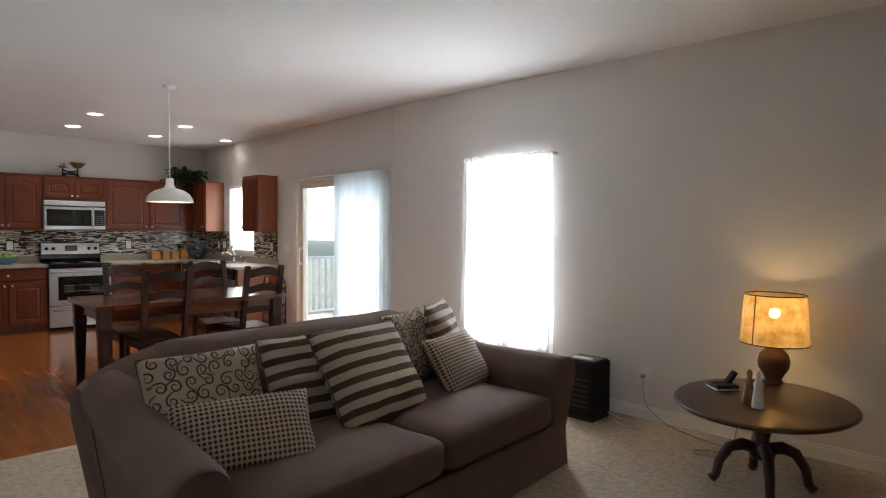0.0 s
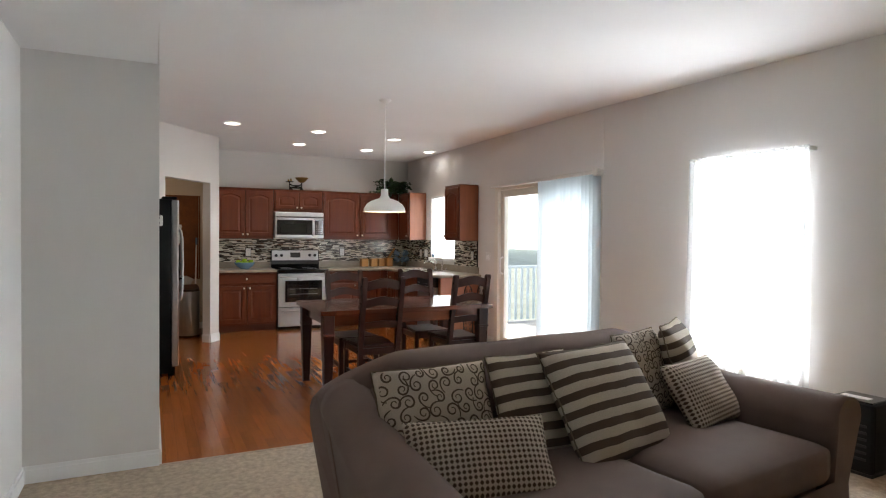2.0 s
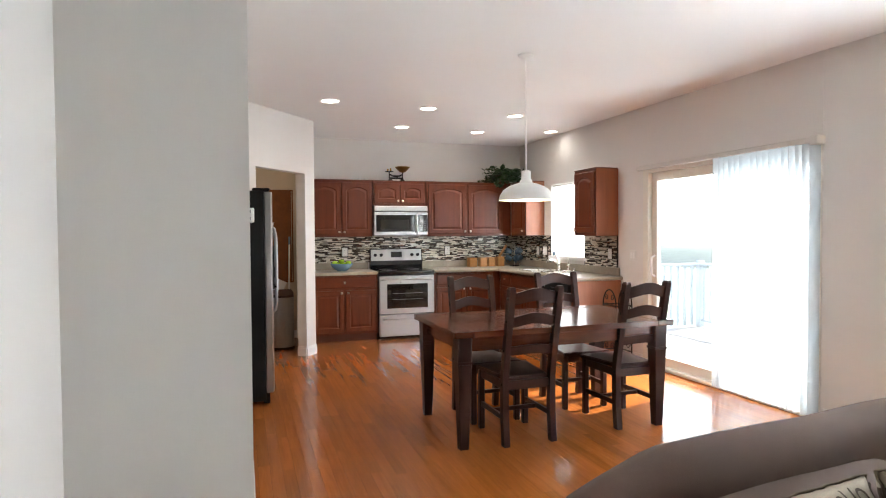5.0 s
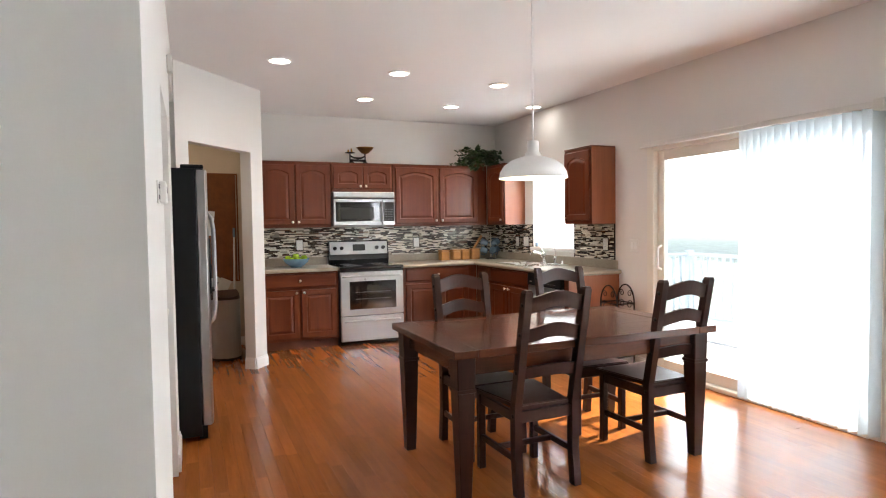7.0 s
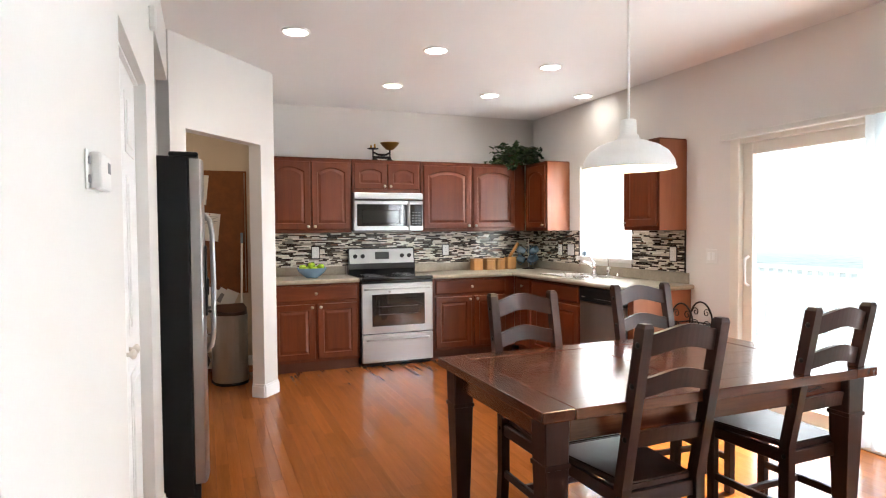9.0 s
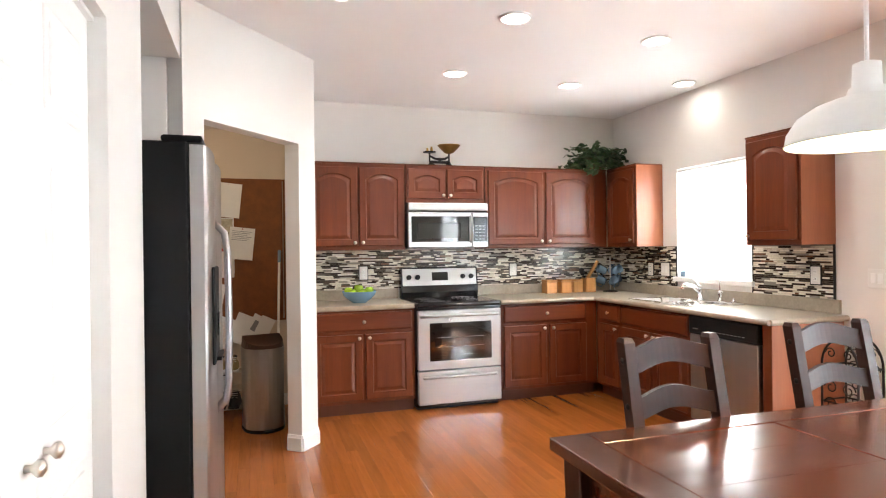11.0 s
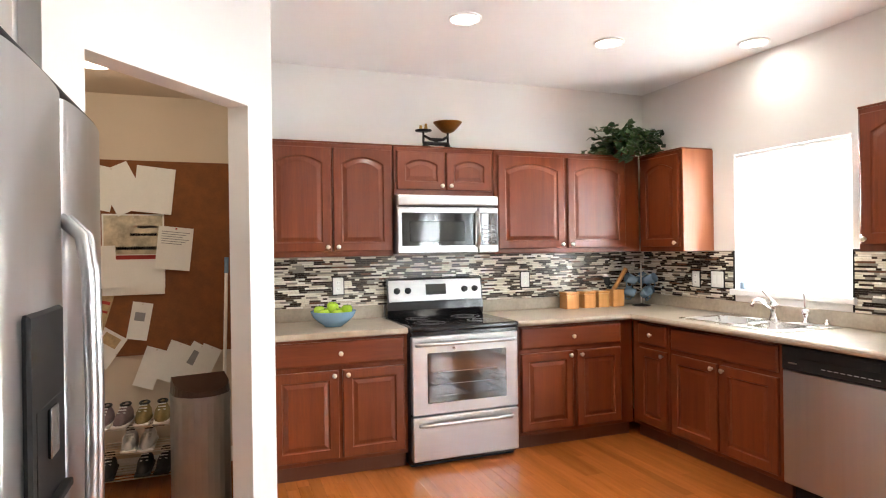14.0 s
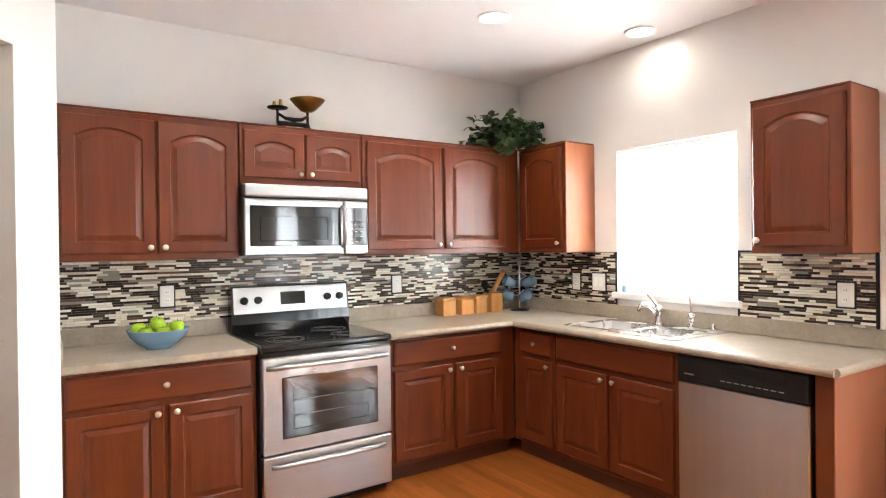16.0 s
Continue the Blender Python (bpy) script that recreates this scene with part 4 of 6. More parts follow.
def ladder_chair(at, rz):
    """A ladder-back chair, its back towards +x, its seat towards -x."""
    t = thing("dining_chair", "dark-stained wooden ladder-back dining chair", "chair", at, rz, "chairs round the dining table")
    w = 0.175

    def back_x(z):
        return 0.0 if z < 0.45 else 0.0 + (z - 0.45) * 0.19

    for s in (-1, 1):
        bm = bmesh.new()
        prev = None
        for z in (0.0, 0.2, 0.45, 0.7, 0.9, 1.05, 1.065):
            x, e = back_x(z) + 0.02 * max(0, (0.2 - z) / 0.2), (0.0 if z < 1.06 else 0.006)
            q = [bm.verts.new((x + a * (0.024 - e), s * w + b * (0.021 - e), z)) for a, b in ((-1, -1), (1, -1), (1, 1), (-1, 1))]
            if prev:
                for i in range(4):
                    bm.faces.new((prev[i], prev[(i + 1) % 4], q[(i + 1) % 4], q[i]))
            else:
                bm.faces.new(q[::-1])
            prev = q
        bm.faces.new(prev)
        post = part("back_post", bm, M["chair"], t)
        for z in (0.99, 0.84, 0.64, 0.41):
            b2 = bmesh.new()
            bmesh.ops.create_uvsphere(b2, u_segments=10, v_segments=6, radius=0.011)
            part("bolt_head", b2, M["iron"], post, "dark round bolt head", True, pose(back_x(z), s * (w + 0.021), z) @ Matrix.Diagonal((1, 0.6, 1, 1)))
        part("front_leg", boxm(-0.41, -0.37, s * w - 0.02, s * w + 0.02, 0.0, 0.43, 0.004), M["chair"], t)
        part("side_rail", boxm(-0.37, -0.02, s * w - 0.012, s * w + 0.012, 0.375, 0.43, 0.003), M["chair"], t)
        part("side_stretcher", boxm(-0.372, -0.018, s * w - 0.011, s * w + 0.011, 0.165, 0.20, 0.003), M["chair"], t)
    part("cross_stretcher", boxm(-0.215, -0.19, -w + 0.012, w - 0.012, 0.168, 0.197, 0.003), M["chair"], t)
    part("front_rail", boxm(-0.405, -0.38, -w + 0.02, w - 0.02, 0.375, 0.43, 0.003), M["chair"], t)
    part("rear_rail", boxm(-0.012, 0.012, -w + 0.021, w - 0.021, 0.37, 0.43, 0.003), M["chair"], t)
    bm = bmesh.new()
    prism(bm, [(-0.43, -0.205), (-0.43, 0.205), (0.0, 0.15), (0.0, -0.15)][::-1], 0.431, 0.46)
    bmesh.ops.bevel(bm, geom=list(bm.edges), offset=0.006, segments=2, affect="EDGES")
    part("seat", bm, M["chair"], t)
    for z0, z1, arch in ((0.945, 1.025, 0.032), (0.795, 0.865, 0.03), (0.605, 0.665, 0.012)):
        bm = bmesh.new()
        N = 12
        prev = None
        for i in range(N + 1):
            u = i / N
            y = -w + 0.02 + (2 * w - 0.04) * u
            rise = arch * math.sin(math.pi * u) ** 1.5
            bow = 0.02 * math.sin(math.pi * u)
            q = []
            for dx, z in ((-0.009, z0 + rise * 0.9), (0.009, z0 + rise * 0.9), (0.009, z1 + rise), (-0.009, z1 + rise)):
                q.append(bm.verts.new((back_x(z) + dx + bow, y, z)))
            if prev:
                for k in range(4):
                    bm.faces.new((prev[k], prev[(k + 1) % 4], q[(k + 1) % 4], q[k]))
            else:
                bm.faces.new(q)
            prev = q
        bm.faces.new(prev[::-1])
        part("back_slat", bm, M["chair"], t)
    return t


ch = ladder_chair((4.785, -2.25, 0), 1)
copy_thing(ch, pose(4.72, -1.34, 0, 0, 0, 2))
copy_thing(ch, pose(3.91, -2.28, 0, 0, 0, 180))
copy_thing(ch, pose(3.81, -1.44, 0, 0, 0, 178))

# ---- ceiling fittings ----
for x, y in ((2.39, -3.22), (2.32, -2.18), (2.21, -1.12), (1.16, -2.17), (1.08, -1.13), (1.38, -0.22)):
    t = thing("downlight", "white recessed ceiling downlight, switched on", "ceiling light", (x, y, H), group="kitchen downlights")
    bm = bmesh.new()
    tube(bm, [(0.088 * math.cos(a * math.pi / 14), 0.088 * math.sin(a * math.pi / 14), -0.004) for a in range(28)], 0.011, 6, True)
    part("trim_ring", bm, M["white"], t)
    part("lens", cyl(bmesh.new(), (0, 0, -0.006), (0, 0, -0.001), 0.082, n=24), M["can"], t, "glowing white lens")
    s = lamp("downlight_beam", (x, y, H - 0.015), 0.9 if y > -0.5 else (6 if y < -3 else 10.5), (1.0, 0.94, 0.86), 0.07, 150)
pd = thing("pendant_lamp", "white enamel barn pendant lamp above the table", "pendant lamp", (4.34, -2.04, 0))
part("canopy", lathe(bmesh.new(), [(0.06, H - 0.001), (0.058, H - 0.012), (0.03, H - 0.03), (0.008, H - 0.035)][::-1], n=24), M["white"], pd, smooth=True)
part("cord", cyl(bmesh.new(), (0, 0, 1.88), (0, 0, H - 0.03), 0.006, n=8), M["white"], pd, "white cord")
ZP = 1.665
prof = [(0.026, 0.215), (0.034, 0.212), (0.036, 0.15), (0.044, 0.145), (0.05, 0.125), (0.085, 0.115), (0.13, 0.098), (0.172, 0.07), (0.197, 0.03), (0.202, 0.0), (0.206, -0.004), (0.2035, -0.008), (0.198, -0.003), (0.192, 0.026), (0.168, 0.064), (0.127, 0.092), (0.083, 0.108), (0.03, 0.112)]
part("shade", lathe(bmesh.new(), [(r, z + ZP) for r, z in prof], n=40), M["white"], pd, "white enamel dome shade", True)
bm = bmesh.new()
bmesh.ops.create_uvsphere(bm, u_segments=14, v_segments=10, radius=0.04)
M["warm_bulb"] = emit("warm_bulb", (1.0, 0.78, 0.42), 14.0)
part("bulb", bm, M["warm_bulb"], pd, "lit warm bulb", True, pose(0, 0, ZP + 0.055))
lamp("pendant_light", (4.34, -2.04, ZP + 0.005), 3.0, (1.0, 0.8, 0.5), 0.04)

# ---- blinds ----
vb = thing("vertical_blind", "white vertical blind drawn half across the sliding door", "blind")
part("headrail", boxm(2.99, 5.13, -0.085, -0.02, 2.065, 2.105, 0.004), M["valance"], vb, "white headrail")
part("end_cap", boxm(5.07, 5.135, -0.105, -0.016, 2.045, 2.115, 0.006), M["valance"], vb)
rnd = random.Random(5)
for i in range(17):
    x = 4.10 + i * 0.0595
    ang = radians(36 + rnd.uniform(-6, 6)) if i < 13 else radians(62 + 4 * (i - 13))
    bm = bmesh.new()
    N = 5
    prev = None
    for k in range(N + 1):
        u = (k / N - 0.5) * 0.089
        c = 0.006 * (1 - (2 * k / N - 1) ** 2)
        px, py = x + 0.03 + u * math.cos(ang) - c * math.sin(ang), -0.055 + u * math.sin(ang) + c * math.cos(ang)
        q = [bm.verts.new((px, py, 0.03)), bm.verts.new((px, py, 2.065))]
        if prev:
            bm.faces.new((prev[0], q[0], q[1], prev[1])).smooth = True
        prev = q
    part("slat", bm, M["blind"], vb)

# ---- sheer curtains in the living room ----
cu = thing("curtain_rod", "slim white curtain rod over the living room window", "curtain rod")
cu.matrix_basis = LIV
part("rod", cyl(bmesh.new(), (6.19, YN - 0.07, 2.065), (7.19, YN - 0.07, 2.065), 0.007, n=10), M["white"], cu)
for x in (6.20, 7.18):
    part("bracket", boxm(x - 0.008, x + 0.008, YN - 0.08, YN - 0.001, 2.05, 2.075, 0.003), M["white"], cu)


def sheer_panel(x0, x1, waves, seed):
    r = random.Random(seed)
    bm = bmesh.new()
    NX, NZ = 60, 24
    ph = [r.uniform(0, 6.28) for _ in range(4)]
    g = []
    for j in range(NZ + 1):
        v = j / NZ
        z = 2.085 - v * 1.87
        row = []
        for i in range(NX + 1):
            u = i / NX
            spread = 1 + 0.06 * v
            x = (x0 + x1) / 2 + (u - 0.5) * (x1 - x0) * spread + 0.01 * math.sin(3 * v + ph[0])
            y = YN - 0.07 + 0.022 * math.sin(waves * 6.28 * u + ph[1] + 0.8 * math.sin(2 * v + ph[2])) * (0.5 + 0.5 * v) + 0.006 * math.sin(waves * 14 * u + ph[3])
            row.append(bm.verts.new((x, y, z)))
        g.append(row)
    for j in range(NZ):
        for i in range(NX):
            bm.faces.new((g[j][i], g[j][i + 1], g[j + 1][i + 1], g[j + 1][i])).smooth = True
    t = tagged(new("sheer_curtain", mesh_of("sheer_curtain", bm, M["curtain"])), "white sheer curtain panel hanging from the rod", "curtain", "sheer curtains")
    t.matrix_basis = LIV
    return t


sheer_panel(6.18, 6.67, 6, 1)
sheer_panel(6.70, 7.18, 6, 2)

# ---- outside ----
ground = solid("ground", boxm(-300, 300, 0.16, 600, -1.0, -0.5), M["lawn"], "green lawn reaching far off", "ground")
dk = thing("deck", "grey weathered wooden deck with railing posts", "deck")
for i in range(17):
    y = 0.19 + i * 0.145
    part("board", boxm(0.9, 5.6, y, y + 0.138, -0.06, -0.03, 0.003), M["deck"], dk)
part("joists", boxm(0.9, 5.6, 0.2, 2.6, -0.5, -0.065), M["deck"], dk)
rl = thing("deck_railing", "grey-green painted deck railing with square balusters", "railing")
M["rail"] = mat("painted_rail", (0.50, 0.56, 0.60), 0.6, var=0.1)
for y0, y1, x0, x1 in ((2.52, 2.56, 0.95, 5.6),):
    part("top_rail", boxm(x0, x1, y0 - 0.03, y1 + 0.03, 0.90, 0.94, 0.004), M["rail"], rl)
    part("bottom_rail", boxm(x0, x1, y0, y1, 0.05, 0.09, 0.004), M["rail"], rl)
    for i in range(int((x1 - x0) / 0.125)):
        part("baluster", boxm(x0 + i * 0.125, x0 + i * 0.125 + 0.035, y0 + 0.003, y1 - 0.003, 0.09, 0.90), M["rail"], rl)
    for x in (0.95, 2.5, 4.05, 5.5):
        part("post", boxm(x, x + 0.09, y0 - 0.02, y1 + 0.03, -0.03, 0.98, 0.004), M["rail"], rl)
part("top_rail", boxm(0.95, 1.02, 0.2, 2.5, 0.90, 0.94, 0.004), M["rail"], rl)
for i in range(18):
    part("baluster", boxm(0.965, 1.0, 0.25 + i * 0.125, 0.285 + i * 0.125, 0.0, 0.90), M["rail"], rl)
# added emissive sheet: its glow whites out the distance and lights the openings
M["white_glow"] = emit("backdrop_glow", (0.92, 0.97, 1.0), 2.2)
solid("backdrop", boxm(-160, 160, 56, 56.5, -1, 40), M["white_glow"], "glowing white backdrop standing in for the overbright distance", "backdrop")


# ---- closet doors and thermostat ----
cd = thing("bifold_door", "white panelled bifold closet door, closed", "closet door", (0, 0, 0))
cw = (CL[1] - CL[0]) / 2
for i in range(2):
    a, b = CL[0] + i * cw + 0.003, CL[0] + (i + 1) * cw - 0.003
    lf = part("leaf", boxm(a, b, YS - 0.075, YS - 0.045, 0.012, CL[3] - 0.01, 0.003), M["white"], cd)
    for z0, z1 in ((0.12, 0.88), (1.02, 1.60), (1.68, 1.90)):
        bm = bmesh.new()
        box(bm, a + 0.075, b - 0.075, YS - 0.046, YS - 0.041, z0, z1, 0.004)
        box(bm, a + 0.10, b - 0.10, YS - 0.042, YS - 0.036, z0 + 0.03, z1 - 0.03, 0.004)
        part("panel", bm, M["white"], lf)
    kx = b - 0.05 if i == 0 else a + 0.05
    part("knob", lathe(bmesh.new(), [(0.008, 0), (0.007, 0.012), (0.017, 0.022), (0.017, 0.03), (0.006, 0.037)], n=14), M["nickel"], lf, "small nickel knob", True, pose(kx, YS - 0.046, 0.98, -90, 0, 0))
part("track", boxm(CL[0], CL[1], YS - 0.09, YS - 0.03, CL[3] - 0.012, CL[3] - 0.001), M["white"], cd)
th = thing("thermostat", "white plastic thermostat on the closet wall", "thermostat", (5.16, YS, 1.515), 90)
part("backplate", boxm(0.0, 0.006, -0.072, 0.072, -0.04, 0.04, 0.003), M["plate"], th)
part("cover", boxm(0.006, 0.028, -0.058, 0.07, -0.036, 0.036, 0.005, 2), M["plate"], th)
for z in (-0.018, 0.018):
    part("terminal", boxm(0.006, 0.010, -0.069, -0.062, z - 0.008, z + 0.008, 0.001), M["ink"], th)
part("display", boxm(0.028, 0.029, 0.02, 0.055, 0.0, 0.022, 0.0005), M["ink"], th)
sm = thing("door_chime", "small white plastic sensor high on wall", "sensor", (3.55, YS, 2.35), 90)
part("case", boxm(0.0, 0.03, -0.03, 0.03, -0.05, 0.05, 0.006), M["plate"], sm)

# wall plates
outlet((0.010, -2.705, 1.16), "x", dark=True)
outlet((0.010, -1.19, 1.16), "x", dark=True)
outlet((0.63, -0.010, 1.155), "-y", dark=True)
outlet((0.845, -0.010, 1.16), "-y", "switch", 0.118, dark=True)
outlet((2.42, -0.010, 1.165), "-y", dark=True)
outlet((2.84, 0.0, 1.16), "-y", "switch", 0.118)
wall_plate = outlet((7.985, YN, 0.352), "-y")
wall_plate.matrix_basis = LIV @ wall_plate.matrix_basis

# ---- on the worktop ----
bw = thing("fruit_bowl", "light blue ceramic bowl on the worktop", "bowl", (0.34, -2.80, 0.915))
part("bowl", lathe(bmesh.new(), [(0.06, 0), (0.062, 0.006), (0.10, 0.03), (0.135, 0.065), (0.15, 0.098), (0.152, 0.102), (0.146, 0.101), (0.13, 0.068), (0.095, 0.035), (0.03, 0.014)], n=36), M["blue"], bw, smooth=True)
rnd = random.Random(8)
APPLE = [(0.006, 0.006), (0.02, 0.0), (0.031, 0.012), (0.037, 0.034), (0.034, 0.052), (0.022, 0.064), (0.01, 0.062), (0.003, 0.056)]
for x, y, z in ((-0.06, -0.04, 0.05), (-0.055, 0.05, 0.05), (0.03, -0.065, 0.05), (0.065, 0.015, 0.05), (0.0, 0.07, 0.055), (0.0, 0.0, 0.088), (-0.02, -0.09, 0.07), (0.03, 0.085, 0.075), (-0.07, 0.005, 0.09)):
    a = thing("apple", "shiny green apple in the blue bowl", "apple", (0.34 + x, -2.80 + y, 0.915 + z), rnd.uniform(0, 360), "green apples")
    part("flesh", lathe(bmesh.new(), APPLE, n=18), M["apple"], a, smooth=True)
    part("stem", cyl(bmesh.new(), (0, 0, 0.055), (0.004, 0.002, 0.074), 0.0015, n=6), M["iron"], a)
for i, (y, s) in enumerate(((-0.83, 0.105), (-0.665, 0.10), (-0.53, 0.095), (-0.385, 0.10))):
    hgt = 0.135 if i < 3 else 0.145
    c = thing("canister", "honey-coloured wooden box canister on worktop", "canister", (0.10, y, 0.915), 0, "wooden canisters")
    q = s / 2 + 0.005
    part("box", boxm(-q, q, -q, q, 0, hgt - 0.022 if i < 3 else hgt, 0.003), M["bamboo"], c)
    if i < 3:
        part("lid", boxm(-q - 0.002, q + 0.002, -q - 0.002, q + 0.002, hgt - 0.02, hgt, 0.003), M["bamboo"], c)
    else:
        # box is solid: a dark sheet on top paints the shade of its hollow
        part("opening", boxm(-q + 0.01, q - 0.01, -q + 0.01, q - 0.01, hgt - 0.002, hgt + 0.0005), M["iron"], c)
us = thing("rolling_pin", "light wooden rolling pin standing in box", "utensil", (0.10, -0.385, 0.99))
part("barrel", cyl(bmesh.new(), (0.0, -0.02, 0.05), (0.02, 0.10, 0.24), 0.019, 0.019, 14), M["bamboo"], us, smooth=True)
for dy, dz, k in ((-0.02, 0.10, 0), (-0.035, 0.12, 1)):
    u2 = thing("ladle", "black plastic kitchen ladle standing in box", "utensil", (0.10 + 0.01 * k, -0.39 + dy, 0.99), 0, "cooking utensils")
    part("handle", cyl(bmesh.new(), (0, 0, 0.04), (-0.01, -0.03, dz), 0.005, n=8), M["iron"], u2)
    bm = bmesh.new()
    bmesh.ops.create_uvsphere(bm, u_segments=14, v_segments=8, radius=0.03)
    part("bowl", bm, M["iron"], u2, smooth=True, m=pose(-0.012, -0.035, dz + 0.025) @ Matrix.Diagonal((0.5, 1, 1, 1)))
mt = thing("mug_tree", "metal mug tree hung with blue-grey mugs", "mug rack", (0.17, -0.17, 0.915))
part("base", lathe(bmesh.new(), [(0.075, 0), (0.075, 0.008), (0.02, 0.016), (0.006, 0.02)], n=24), M["iron"], mt, smooth=True)
part("pole", cyl(bmesh.new(), (0, 0, 0.015), (0, 0, 0.36), 0.006, n=10), M["nickel"], mt)
MUG = [(0.030, 0.0), (0.036, 0.004), (0.038, 0.04), (0.042, 0.088), (0.040, 0.09), (0.036, 0.085), (0.032, 0.01)]
for i in range(6):
    a, z = i * math.pi / 3 + 0.3 + (0.5 if i % 2 else 0), 0.10 if i % 2 else 0.21
    part("arm", cyl(bmesh.new(), (0, 0, z + 0.03), (0.06 * math.cos(a), 0.06 * math.sin(a), z + 0.06), 0.003, n=6), M["nickel"], mt)
    bm = lathe(bmesh.new(), MUG, n=20)
    tube(bm, [(0.04, 0, 0.07), (0.062, 0, 0.068), (0.068, 0, 0.045), (0.06, 0, 0.022), (0.038, 0, 0.018)], 0.005, 6)
    part("mug", bm, M["navy"], mt, "blue-grey glazed mug", True, pose(0.075 * math.cos(a), 0.075 * math.sin(a), z + 0.01, 0, 68, math.degrees(a)) @ pose(0, 0, -0.03))
sp = thing("sponge_holder", "small dark jar on the window sill", "jar", (1.05, 0.02, SW[2]))
part("jar", lathe(bmesh.new(), [(0.022, 0), (0.024, 0.01), (0.024, 0.045), (0.018, 0.05)], n=14), M["navy"], sp, smooth=True)

# ---- on top of the wall cabinets ----
ZC = 2.135 + 0.012
sc = thing("balance_scale", "antique black iron balance scale with brass pan", "scale", (0.19, -2.00, ZC))
bm = boxm(-0.05, 0.05, -0.11, -0.06, 0, 0.018, 0.006)
box(bm, -0.05, 0.05, 0.06, 0.11, 0, 0.018, 0.006)
box(bm, -0.018, 0.018, -0.10, 0.10, 0.03, 0.055, 0.008)
for y in (-0.085, 0.085):
    cyl(bm, (0, y, 0.015), (0, y, 0.045), 0.028, 0.016, 12)
part("stand", bm, M["iron"], sc)
part("beam", tube(bmesh.new(), [(0, -0.10, 0.10), (0, -0.05, 0.075), (0, 0, 0.07), (0, 0.05, 0.075), (0, 0.09, 0.10)], [0.009, 0.011, 0.015, 0.011, 0.009]), M["iron"], sc)
for y in (-0.10, 0.09):
    part("support", cyl(bmesh.new(), (0, y, 0.04), (0, y, 0.125), 0.008, n=10), M["iron"], sc)
part("brass_pan", lathe(bmesh.new(), [(0.02, 0.125), (0.045, 0.135), (0.085, 0.175), (0.105, 0.20), (0.108, 0.203), (0.102, 0.201), (0.08, 0.178), (0.04, 0.141)], (0, 0.09, 0), 28), M["brass"], sc, "aged brass pan", True)
part("weight_plate", lathe(bmesh.new(), [(0.03, 0.125), (0.06, 0.13), (0.062, 0.137), (0.02, 0.135)], (0, -0.10, 0), 20), M["iron"], sc)
for y, hgt in ((-0.12, 0.035), (-0.08, 0.05)):
    part("weight", cyl(bmesh.new(), (0, y, 0.135), (0, y, 0.135 + hgt), 0.014, 0.009, 12), M["brass"], sc, "small brass weight")


def leaf_material():
    m, n, l, p = nodes_of("ivy_leaf")
    gi = n.new("ShaderNodeNewGeometry")
    r = ramp(n, [(0.0, (0.012, 0.035, 0.012)), (0.5, (0.025, 0.065, 0.02)), (1.0, (0.07, 0.12, 0.04))])
    l.new(gi.outputs["Random Per Island"], r.inputs[0])
    l.new(r.outputs[0], p.inputs["Base Color"])
    p.inputs["Roughness"].default_value = 0.42
    return m


M["leaf"] = leaf_material()
pl = thing("ivy_plant", "bushy artificial ivy plant on the wall cabinet", "plant", (0.25, -0.38, ZC))
part("basket", lathe(bmesh.new(), [(0.075, 0), (0.08, 0.01), (0.105, 0.12), (0.11, 0.13), (0.10, 0.13)], n=20), M["toe"], pl, "brown basket", True)
bm, bs = bmesh.new(), bmesh.new()
rnd = random.Random(21)
for s in range(150):
    az, tilt, ln = rnd.uniform(0, 6.28), rnd.uniform(0.75, 1.9), rnd.uniform(0.16, 0.37)
    if math.cos(az) < -0.1:
        ln *= 0.55
    if math.sin(az) > 0.3:
        ln *= 0.75
    elif math.sin(az) < -0.3:
        ln *= 1.25
    pts = []
    p = Vector((0.03 * math.cos(az), 0.03 * math.sin(az), 0.10))
    d = Vector((math.sin(tilt) * math.cos(az), math.sin(tilt) * math.sin(az) * 1.1, math.cos(tilt)))
    for k in range(6):
        pts.append(p.copy())
        p = p + d * ln / 5
        d = (d + Vector((0, 0, -0.22))).normalized()
        p.z = max(p.z, 0.012 if p.x < 0.13 or p.y > -0.03 else -0.06)
        p.x = min(max(p.x, -0.21), 0.24)
        p.y = min(p.y, 0.30)
    tube(bs, pts, 0.0018, 4)
    for k in range(1, 6):
        for w in range(2):
            c = pts[k] + Vector((rnd.uniform(-1, 1), rnd.uniform(-1, 1), rnd.uniform(-0.6, 1))) * 0.022
            c.z = max(c.z, 0.012 if c.x < 0.13 or c.y > -0.03 else -0.07)
            size = rnd.uniform(0.024, 0.042)
            rot = Euler((rnd.uniform(-0.9, 0.9), rnd.uniform(-0.9, 0.9), rnd.uniform(0, 6.28))).to_matrix()
            vs = [bm.verts.new(c + rot @ (Vector(q) * size)) for q in ((0, -1, 0), (0.62, -0.25, 0.14), (0.5, 0.35, 0.12), (0, 1.1, -0.12), (-0.5, 0.35, 0.12), (-0.62, -0.25, 0.14), (0, 0.0, 0))]
            for tri in ((0, 1, 6), (1, 2, 6), (2, 3, 6), (3, 4, 6), (4, 5, 6), (5, 0, 6)):
                bm.faces.new([vs[i] for i in tri])
part("stems", bs, M["toe"], pl)
lv = part("foliage", bm, M["leaf"], pl, "dense dark green ivy leaves")
tagged(lv, kind="stuff")

